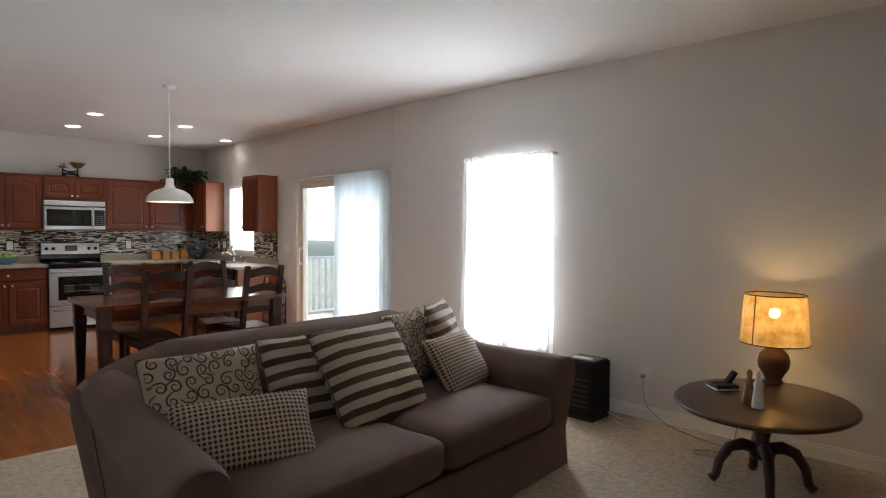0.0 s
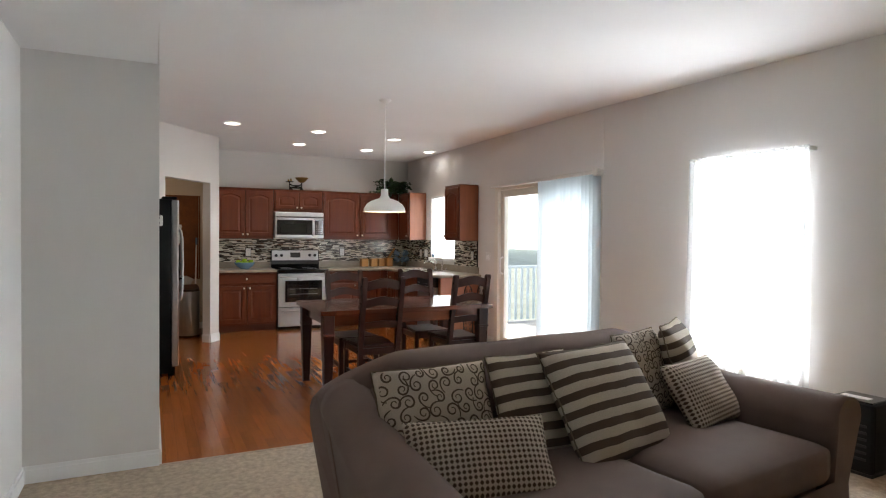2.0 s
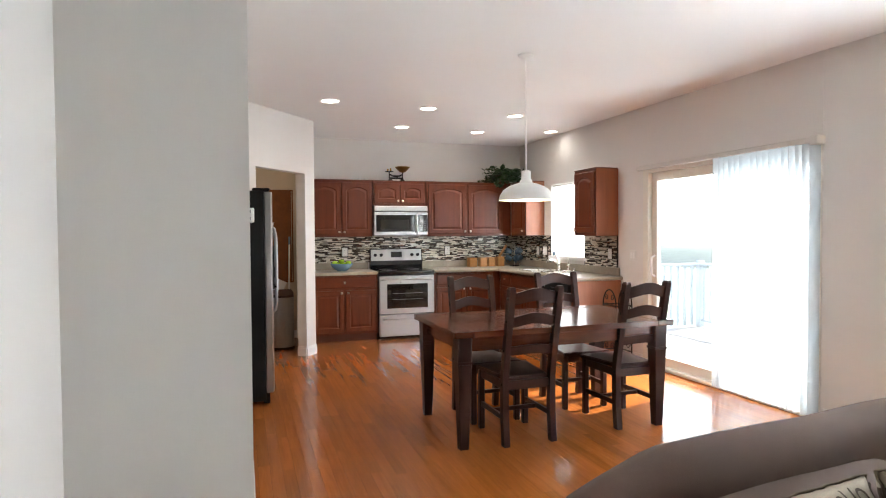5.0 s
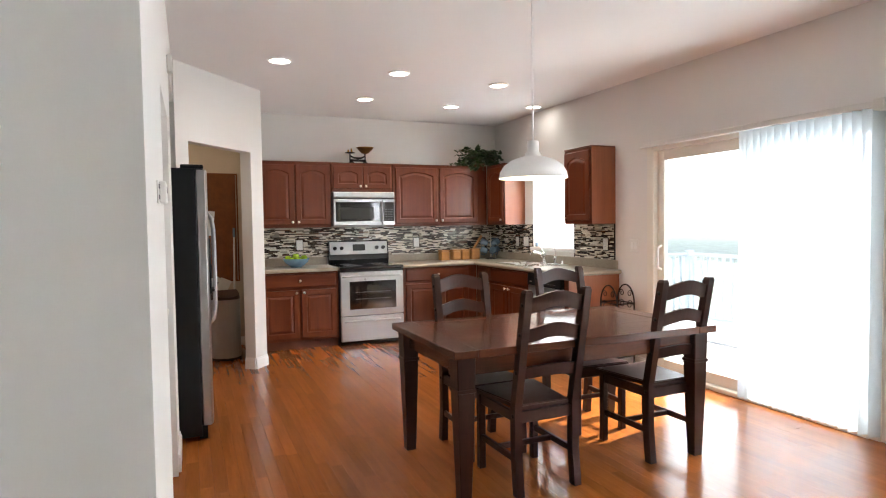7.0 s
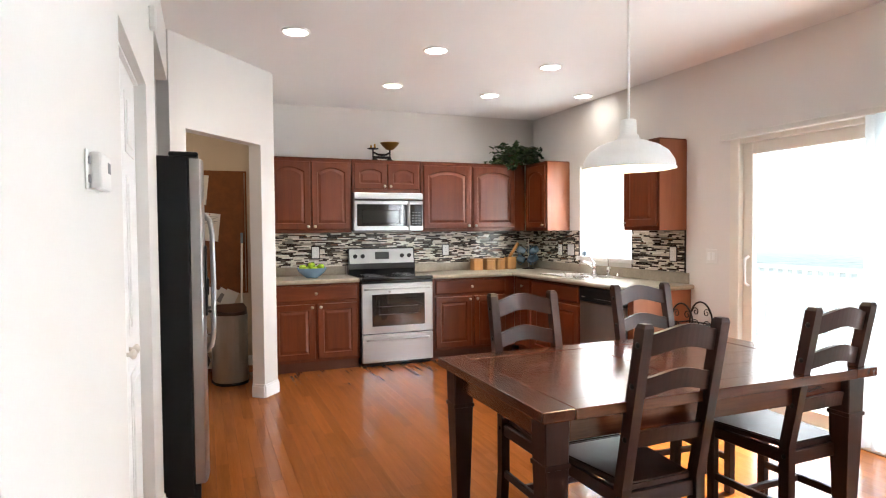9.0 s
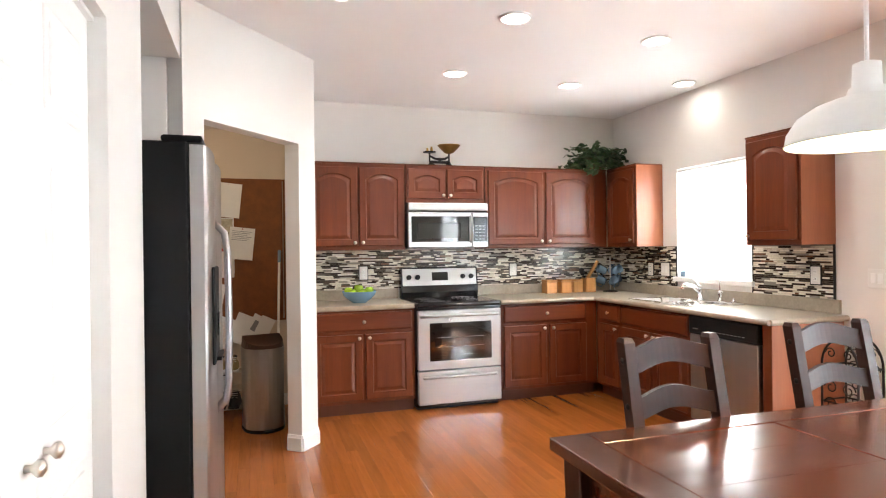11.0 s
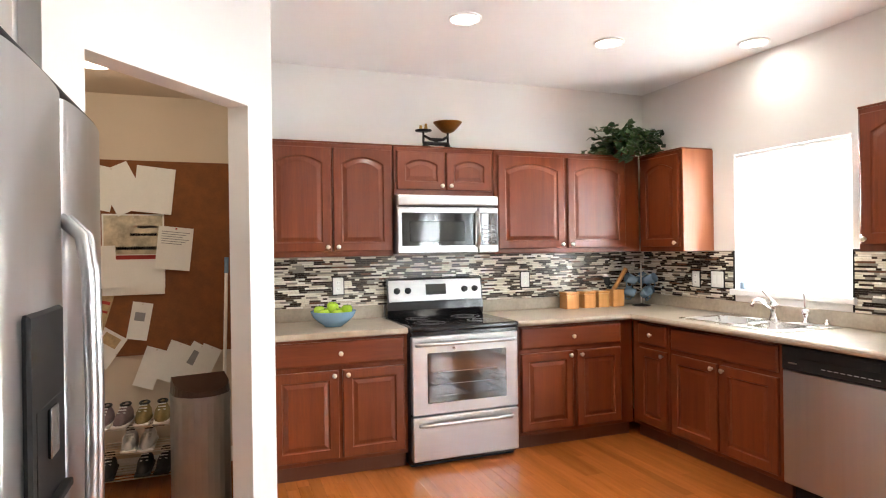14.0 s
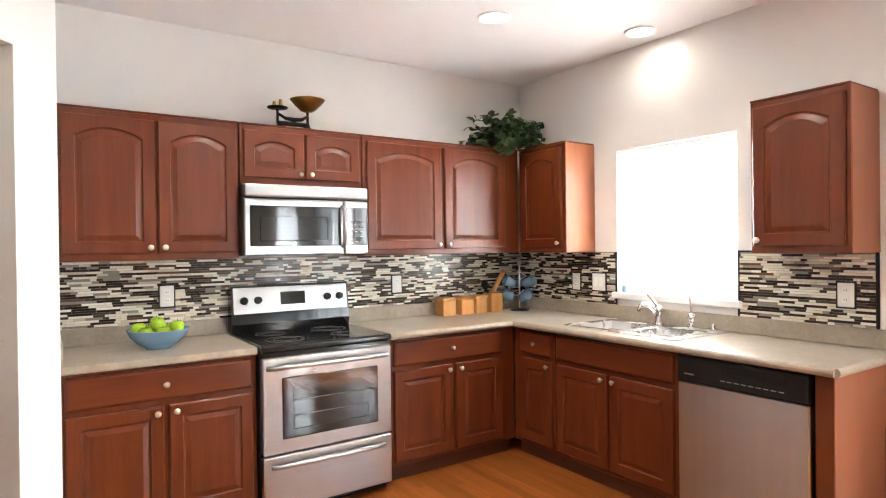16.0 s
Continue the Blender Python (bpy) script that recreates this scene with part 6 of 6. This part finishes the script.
def pillow(m, w, h, d, material, label, seed, fringe=True, scrolls=False):
    """A stuffed cushion; its face in local x-y, swollen along z."""
    t = thing("throw_pillow", label, "pillow", group="throw pillows")
    t.matrix_basis = m
    bm = bmesh.new()
    N = 22
    r = Vector((seed * 3.1, seed * 1.7, 0))
    for side in (1, -1):
        g = []
        for j in range(N + 1):
            row = []
            for i in range(N + 1):
                u, v = 2 * i / N - 1, 2 * j / N - 1
                pinch = 1 - 0.05 * (1 - abs(u)) ** 0.8 * abs(v) ** 4, 1 - 0.05 * (1 - abs(v)) ** 0.8 * abs(u) ** 4
                x, y = u * w / 2 * pinch[1], v * h / 2 * pinch[0]
                z = side * pillow_z(u, v, d) + (0.012 * noise.noise(Vector((x * 7, y * 7, side)) + r) if abs(u) < 1 and abs(v) < 1 else 0)
                row.append(bm.verts.new((x, y, z)))
            g.append(row)
        for j in range(N):
            for i in range(N):
                q = (g[j][i], g[j][i + 1], g[j + 1][i + 1], g[j + 1][i])
                bm.faces.new(q if side > 0 else q[::-1]).smooth = True
    bmesh.ops.remove_doubles(bm, verts=bm.verts, dist=0.0008)
    part("cover", bm, material, t)
    if fringe:
        bm = bmesh.new()
        rr = random.Random(seed)
        edge = []
        for k in range(120):
            a = k / 120 * 4
            s, f = int(a), a - int(a)
            u, v = ((2 * f - 1, -1), (1, 2 * f - 1), (1 - 2 * f, 1), (-1, 1 - 2 * f))[s]
            edge.append((u * w / 2 * (1.0 + 0.008 * rr.uniform(-1, 1) - 0.05 * (1 - abs(v)) ** 0.8 * abs(u) ** 4), v * h / 2 * (1.0 + 0.008 * rr.uniform(-1, 1) - 0.05 * (1 - abs(u)) ** 0.8 * abs(v) ** 4), rr.uniform(-0.003, 0.003)))
        tube(bm, edge, 0.004, 5, True)
        part("piping", bm, M["fringe"], t, "brown frayed piping")
    if scrolls:
        bm = bmesh.new()
        rr = random.Random(seed + 4)

        def ribbon(pts, wd):
            vs = []
            for i, (x, y) in enumerate(pts):
                a, b = Vector(pts[max(0, i - 1)]), Vector(pts[min(len(pts) - 1, i + 1)])
                dd = (b - a).normalized()
                nn = Vector((-dd.y, dd.x)) * wd * (0.5 + 0.5 * math.sin(math.pi * min(1, (i + 1) / len(pts) * 1.2)))
                pr = []
                for sgn in (-1, 1):
                    px, py = x + sgn * nn.x, y + sgn * nn.y
                    px, py = max(-w * 0.47, min(w * 0.47, px)), max(-h * 0.47, min(h * 0.47, py))
                    z = pillow_z(2 * px / w, 2 * py / h, d) + 0.012 * noise.noise(Vector((px * 7, py * 7, 1)) + r) + 0.0025
                    pr.append(bm.verts.new((px, py, z)))
                vs.append(pr)
            for a, b in zip(vs, vs[1:]):
                bm.faces.new((a[0], b[0], b[1], a[1]))

        for j in range(8):
            for i in range(8):
                cx, cy = (-0.44 + 0.122 * i + rr.uniform(-0.02, 0.02) + 0.05 * (j % 2)) * w, (-0.43 + 0.122 * j + rr.uniform(-0.02, 0.02)) * h
                a0, sg, rad = rr.uniform(0, 6.28), rr.choice((-1, 1)), rr.uniform(0.019, 0.028)
                pts = [(cx + rad * (1 - 0.72 * k / 20) * math.cos(a0 + sg * k * 0.36), cy + rad * (1 - 0.72 * k / 20) * math.sin(a0 + sg * k * 0.36)) for k in range(21)]
                tail = [(pts[0][0] + (k / 8) * 0.06 * math.cos(a0 - sg * (1.57 + 0.1 * k)), pts[0][1] + (k / 8) * 0.06 * math.sin(a0 - sg * (1.57 + 0.1 * k))) for k in range(8, 0, -1)]
                ribbon(tail + pts, 0.0042)
        part("scroll_print", bm, M["scroll"], t, "brown scroll print")
    return t


def lean(x, y, z, yaw, back, roll=0.0):
    """Pose of a pillow on the sofa, its face towards +x and up, leaning back."""
    return pose(7.17, -2.28, 0, 0, 0, 6.5) @ pose(x, y, z, 0, 0, 90 + yaw) @ pose(0, 0, 0, 90 - back, 0, roll)


pillow(lean(0.27, -0.72, 0.63, -6, 22, 3), 0.56, 0.47, 0.17, M["cream"], "cream pillow with brown scroll print on sofa", 1, True, True)
pillow(lean(0.34, -0.22, 0.64, 2, 24, -5), 0.47, 0.50, 0.16, M["stripe"], "brown and cream striped square pillow on sofa", 2)
pillow(lean(0.50, 0.07, 0.655, 2, 32, 4), 0.66, 0.56, 0.19, M["stripe"], "large brown and cream striped pillow on sofa", 3)
pillow(lean(0.25, 0.62, 0.68, 6, 18, 6), 0.46, 0.46, 0.15, M["cream"], "cream scroll print pillow behind other pillows", 5, True, True)
pillow(lean(0.23, 0.98, 0.70, 8, 18, 18), 0.48, 0.48, 0.16, M["stripe"], "striped pillow tilted against the sofa arm", 6)
pillow(lean(0.60, -0.735, 0.565, -8, 38, -11), 0.58, 0.33, 0.16, M["weave"], "brown and cream woven lumbar pillow on sofa", 7, False)
pillow(lean(0.50, 0.80, 0.60, -2, 34, 12), 0.55, 0.38, 0.15, M["weave"], "small woven pillow resting by the arm", 9, False)

# ---- side table with lamp ----
TX0, TY0, ZT = 9.02, -0.50, 0.49
st = thing("side_table", "dark mahogany oval pedestal side table", "table", (TX0, TY0, 0), 9)
M["mahog"] = wood("mahogany", (0.018, 0.006, 0.004), (0.075, 0.024, 0.012), 0.32, "y", 0.8, 0.15)
bm = lathe(bmesh.new(), [(0.36, ZT - 0.035), (0.405, ZT - 0.028), (0.42, ZT - 0.014), (0.415, ZT - 0.004), (0.40, ZT)], n=64)
bmesh.ops.scale(bm, vec=(1.075, 1.285, 1), verts=bm.verts)
part("tabletop", bm, M["mahog"], st, "polished mahogany top")
part("column", lathe(bmesh.new(), [(0.06, 0.17), (0.07, 0.20), (0.05, 0.23), (0.035, 0.27), (0.05, 0.33), (0.055, 0.38), (0.035, 0.40), (0.09, 0.44), (0.12, ZT - 0.035)], n=24), M["mahog"], st, smooth=True)
for i in range(4):
    a = radians(20 + 90 * i)
    pts = [(q * math.cos(a), q * math.sin(a), z) for q, z in ((0.03, 0.22), (0.10, 0.235), (0.165, 0.21), (0.215, 0.13), (0.23, 0.05), (0.255, 0.022))]
    part("leg", tube(bmesh.new(), pts, [0.034, 0.034, 0.03, 0.026, 0.024, 0.028], 10), M["mahog"], st)
tl = thing("table_lamp", "lit table lamp with amber mica drum shade", "lamp", (8.93, -0.065, ZT))
M["lamp_base"] = wood("turned_lamp_wood", (0.12, 0.05, 0.02), (0.32, 0.15, 0.06), 0.4, "z", 1.5, 0.1)
part("base", lathe(bmesh.new(), [(0.05, 0), (0.055, 0.012), (0.045, 0.03), (0.06, 0.06), (0.085, 0.10), (0.09, 0.14), (0.08, 0.18), (0.05, 0.21), (0.04, 0.225), (0.052, 0.24), (0.05, 0.255), (0.03, 0.265), (0.01, 0.30)], n=32), M["lamp_base"], tl, "turned brown gourd base", True)
m, n, l, p = nodes_of("amber_mica_shade")
nz = noise_tex(n, l, coords(n, l), 14.0, 5.0, 0.65)
r = ramp(n, [(0.3, (0.42, 0.27, 0.10)), (0.6, (0.72, 0.56, 0.30))])
l.new(nz, r.inputs[0])
l.new(r.outputs[0], p.inputs["Base Color"])
p.inputs["Roughness"].default_value = 0.35
tr, mx = n.new("ShaderNodeBsdfTransparent"), n.new("ShaderNodeMixShader")
tr.inputs["Color"].default_value = (1, 0.86, 0.6, 1)
t3, m3 = n.new("ShaderNodeBsdfTranslucent"), n.new("ShaderNodeMixShader")
l.new(r.outputs[0], t3.inputs["Color"])
m3.inputs[0].default_value, mx.inputs[0].default_value = 0.7, 0.2
l.new(p.outputs[0], m3.inputs[1]), l.new(t3.outputs[0], m3.inputs[2])
l.new(m3.outputs[0], mx.inputs[1]), l.new(tr.outputs[0], mx.inputs[2])
l.new(mx.outputs[0], n["Material Output"].inputs["Surface"])
M["mica"] = m
bm = bmesh.new()
K = 48
a = [bm.verts.new((0.191 * math.cos(i * 6.2832 / K), 0.191 * math.sin(i * 6.2832 / K), 0.25)) for i in range(K)]
b = [bm.verts.new((0.169 * math.cos(i * 6.2832 / K), 0.169 * math.sin(i * 6.2832 / K), 0.545)) for i in range(K)]
for i in range(K):
    bm.faces.new((a[i], a[(i + 1) % K], b[(i + 1) % K], b[i])).smooth = True
shd = part("shade", bm, M["mica"], tl, "amber mica drum shade")
for q, z in ((0.191, 0.25), (0.169, 0.545)):
    part("hoop", tube(bmesh.new(), [(q * math.cos(i * 6.2832 / 40), q * math.sin(i * 6.2832 / 40), z) for i in range(40)], 0.004, 6, True), M["iron"], shd, "dark shade hoop")
part("seam", cyl(bmesh.new(), (0.193 * math.cos(-1.9), 0.193 * math.sin(-1.9), 0.25), (0.171 * math.cos(-1.9), 0.171 * math.sin(-1.9), 0.545), 0.003, n=6), M["iron"], shd)
bm = bmesh.new()
bmesh.ops.create_uvsphere(bm, u_segments=14, v_segments=10, radius=0.03)
part("bulb", bm, M["bulb"], tl, "glowing warm bulb", True, pose(0, 0, 0.43))
lamp("table_lamp_light", (8.93, -0.065, ZT + 0.43), 42, (1.0, 0.62, 0.26), 0.03)
ph = thing("cordless_phone", "black cordless phone in its charging base", "telephone", (8.77, -0.41, ZT), -40)
part("base", boxm(-0.06, 0.06, -0.07, 0.07, 0, 0.03, 0.012, 2), M["black_tex"], ph)
part("rim", boxm(-0.063, 0.063, -0.073, 0.073, 0, 0.01, 0.004), M["nickel"], ph, "silver rim")
part("handset", boxm(-0.022, 0.022, -0.014, 0.014, 0.0, 0.09, 0.008, 2), M["black_tex"], ph, "black handset", m=pose(-0.02, 0.03, 0.02, -35, 0, 0))


def figurine(at, material, label, s=1.0):
    bm = lathe(bmesh.new(), [(0.03 * s, 0), (0.033 * s, 0.006), (0.03 * s, 0.05 * s), (0.022 * s, 0.10 * s), (0.026 * s, 0.13 * s), (0.012 * s, 0.15 * s), (0.016 * s, 0.17 * s), (0.014 * s, 0.185 * s), (0.004 * s, 0.195 * s)], n=18)
    bmesh.ops.scale(bm, vec=(1, 0.75, 1), verts=bm.verts)
    ob = tagged(new("figurine", mesh_of("figurine", bm, material, True)), label, "figurine", "figurines on the side table")
    ob.location = at
    return ob


figurine((9.06, -0.69, ZT), M["plate"], "small white ceramic figurine on side table", 1.0)
figurine((9.0, -0.65, ZT), M["lamp_base"], "small brown figurine on side table", 0.97)
ap = thing("air_purifier", "black upright air purifier beside the sofa", "air purifier", (7.635, -0.12, 0), 3)
part("body", boxm(-0.14, 0.14, -0.13, 0.13, 0.02, 0.44, 0.02, 2), M["black_tex"], ap)
part("top_panel", boxm(-0.12, 0.12, -0.11, 0.11, 0.44, 0.450, 0.004), M["black"], ap)
part("vent_strip", boxm(-0.09, 0.07, -0.06, 0.0, 0.450, 0.455, 0.002), M["plate"], ap, "pale control strip")
for i in range(6):
    part("louvre", boxm(-0.10, 0.10, -0.137, -0.129, 0.10 + i * 0.04, 0.115 + i * 0.04), M["rubber"], ap)
part("base_foot", boxm(-0.13, 0.13, -0.12, 0.12, 0.0, 0.02), M["rubber"], ap)
cdn = thing("power_cord", "thin grey power cord from outlet to lamp", "cord")
part("cord", tube(bmesh.new(), [(7.985, 0.11, 0.335), (7.985, 0.09, 0.25), (8.03, 0.08, 0.12), (8.20, 0.05, 0.03), (8.42, 0.0, 0.015), (8.66, -0.06, 0.018), (8.80, -0.10, 0.05), (8.86, -0.13, 0.22), (8.93, -0.20, ZT - 0.04)], 0.0035, 6), M["ink"], cdn)
part("plug", boxm(7.972, 7.998, 0.085, 0.122, 0.32, 0.35, 0.004), M["ink"], cdn)
cd3 = thing("power_cord", "thin pale lamp cord looped below the table", "cord")
part("cord", tube(bmesh.new(), [(8.72, -0.13, 0.013), (8.60, -0.17, 0.012), (8.52, -0.24, 0.012), (8.56, -0.30, 0.012), (8.66, -0.27, 0.012), (8.74, -0.20, 0.02), (8.77, -0.19, 0.2), (8.80, -0.22, ZT - 0.04)], 0.003, 6), M["tan"], cd3)
cd2 = thing("power_cord", "pale coiled power cord lying on carpet", "cord")
part("cord", tube(bmesh.new(), [(7.77, -0.03, 0.05), (7.85, 0.0, 0.012), (8.00, -0.02, 0.012), (8.10, -0.10, 0.012), (7.98, -0.14, 0.012), (7.84, -0.08, 0.012)], 0.0035, 6), M["plate"], cd2)


# ---- wood floor: strips along x ----
PW = 0.07
floor = solid("floor", boxm(0.0, XC, -5.2, 0.16, -0.06, -0.012), M["gap"], "glossy honey-oak strip floor with narrow boards", "floor")
rnd = random.Random(11)
LENGTHS = [0.6, 0.8, 1.0, 1.2]


def strip_mesh(n):
    bm = boxm(0, n - 0.0006, 0, PW - 0.0006, -0.014, 0)
    return mesh_of("plank", bm, M["plank"])


STRIPS = {n: strip_mesh(n) for n in LENGTHS}
joined = {0: bmesh.new()}
count = 0
rows = int(5.2 / PW) + 1
for j in range(rows):
    y = -0.002 - (j + 1) * PW
    if y < -5.2:
        continue
    x = -rnd.uniform(0, 0.5)
    while x < XC:
        n = rnd.choice(LENGTHS)
        a, b = max(x, 0.0), min(x + n, XC)
        near = -3.35 < y < -1.35 and a > 0.9 and abs((b - a) - n) < 1e-6 and count < 300
        if near:
            ob = new("plank", STRIPS[n])
            ob.parent, ob.location = floor, (a, y, rnd.uniform(-0.0001, 0.0001))
            count += 1
        elif b - a > 0.01:
            box(joined[0], a, b - 0.0006, y, y + PW - 0.0006, -0.014, rnd.uniform(-0.0001, 0.0001))
        x += n


def plank_rest():
    """The same oak, differing by island in the joined boards."""
    m = M["plank"].copy()
    m.name = "oak_strip_joined"
    n, l = m.node_tree.nodes, m.node_tree.links
    geo = n.new("ShaderNodeNewGeometry")
    for nd in [q for q in n if q.bl_idname == "ShaderNodeObjectInfo"]:
        for lk in list(nd.outputs["Random"].links):
            to = lk.to_socket
            l.remove(lk)
            l.new(geo.outputs["Random Per Island"], to)
    return m


rest = part("planks", joined[0], plank_rest(), floor)
tagged(rest, kind="stuff")
solid("transition_strip", boxm(XC - 0.03, XC - 0.004, YS, 0.0, 0.0, 0.006, 0.002), M["plank"], "narrow oak strip at the carpet edge", "trim")

# ---- mosaic backsplash ----
TILE = [(0.0, (0.028, 0.019, 0.014)), (0.22, (0.72, 0.66, 0.55)), (0.44, (0.075, 0.052, 0.037)), (0.55, (0.56, 0.49, 0.39)), (0.67, (0.040, 0.030, 0.025)), (0.77, (0.26, 0.235, 0.20)), (0.86, (0.80, 0.76, 0.67)), (0.97, (0.15, 0.07, 0.04))]
M["tile"] = island("mosaic_tile", TILE, 0.22)
M["tile_rest"] = island("mosaic_tile_joined", TILE, 0.22, by_object=False)
M["grout"] = mat("tile_grout", (0.30, 0.26, 0.21), 0.85)
rnd = random.Random(3)
TL = [0.032, 0.055, 0.08, 0.115]
TROW = 0.0132
TM = {n: mesh_of("tile", boxm(0.0, 0.006, 0.0008, n - 0.0008, 0.0007, TROW - 0.0007, 0.0008), M["tile"]) for n in TL}


def mosaic(name, length, z0, z1, place, pick):
    """A field of strip tiles; local y runs along the wall, +x out of it."""
    t = thing(name, "glass and stone strip mosaic backsplash in browns and creams", "backsplash", kind="structure")
    t.matrix_basis = place
    part("bed", boxm(0.0008, 0.003, 0.0, length, z0, z1), M["grout"], t)
    bm = bmesh.new()
    k = 0
    z = z0
    while z + TROW <= z1 + 0.002:
        y = -rnd.uniform(0, 0.1)
        while y < length:
            n = rnd.choice(TL)
            a, b = max(0.0, y), min(length, y + n)
            out = 0.003 + rnd.uniform(-0.0007, 0.0007)
            if pick(a) and k < 290 and b - a > n - 1e-6:
                ob = new("tile", TM[n])
                ob.parent, ob.location = t, (out, a, z)
                k += 1
            elif b - a > 0.006:
                box(bm, out, out + 0.006, a + 0.0008, b - 0.0008, z + 0.0007, z + TROW - 0.0007)
            y += n
        z += TROW
    rs = part("tiles", bm, M["tile_rest"], t)
    tagged(rs, kind="stuff")
    return t


mosaic("backsplash", 3.248, 1.01, 1.374, pose(0, -3.248, 0), lambda a: 1.75 < a < 2.6)
mosaic("backsplash", 0.985, 1.01, 1.374, pose(0.01, 0, 0, 0, 0, -90), lambda a: a > 0.3)
mosaic("backsplash", 0.67, 1.01, 1.374, pose(1.875, 0, 0, 0, 0, -90), lambda a: True)
for a, b, c, d in ((0.988, 0.998, 1.01, 1.374), (1.864, 1.874, 1.01, 1.374), (2.546, 2.560, 1.01, 1.374), (1.864, 2.560, 1.374, 1.384)):
    solid("tile_edge", boxm(a, b, -0.012, -0.0005, c, d, 0.002), M["iron"], "dark bronze edge trim of the mosaic", "trim")
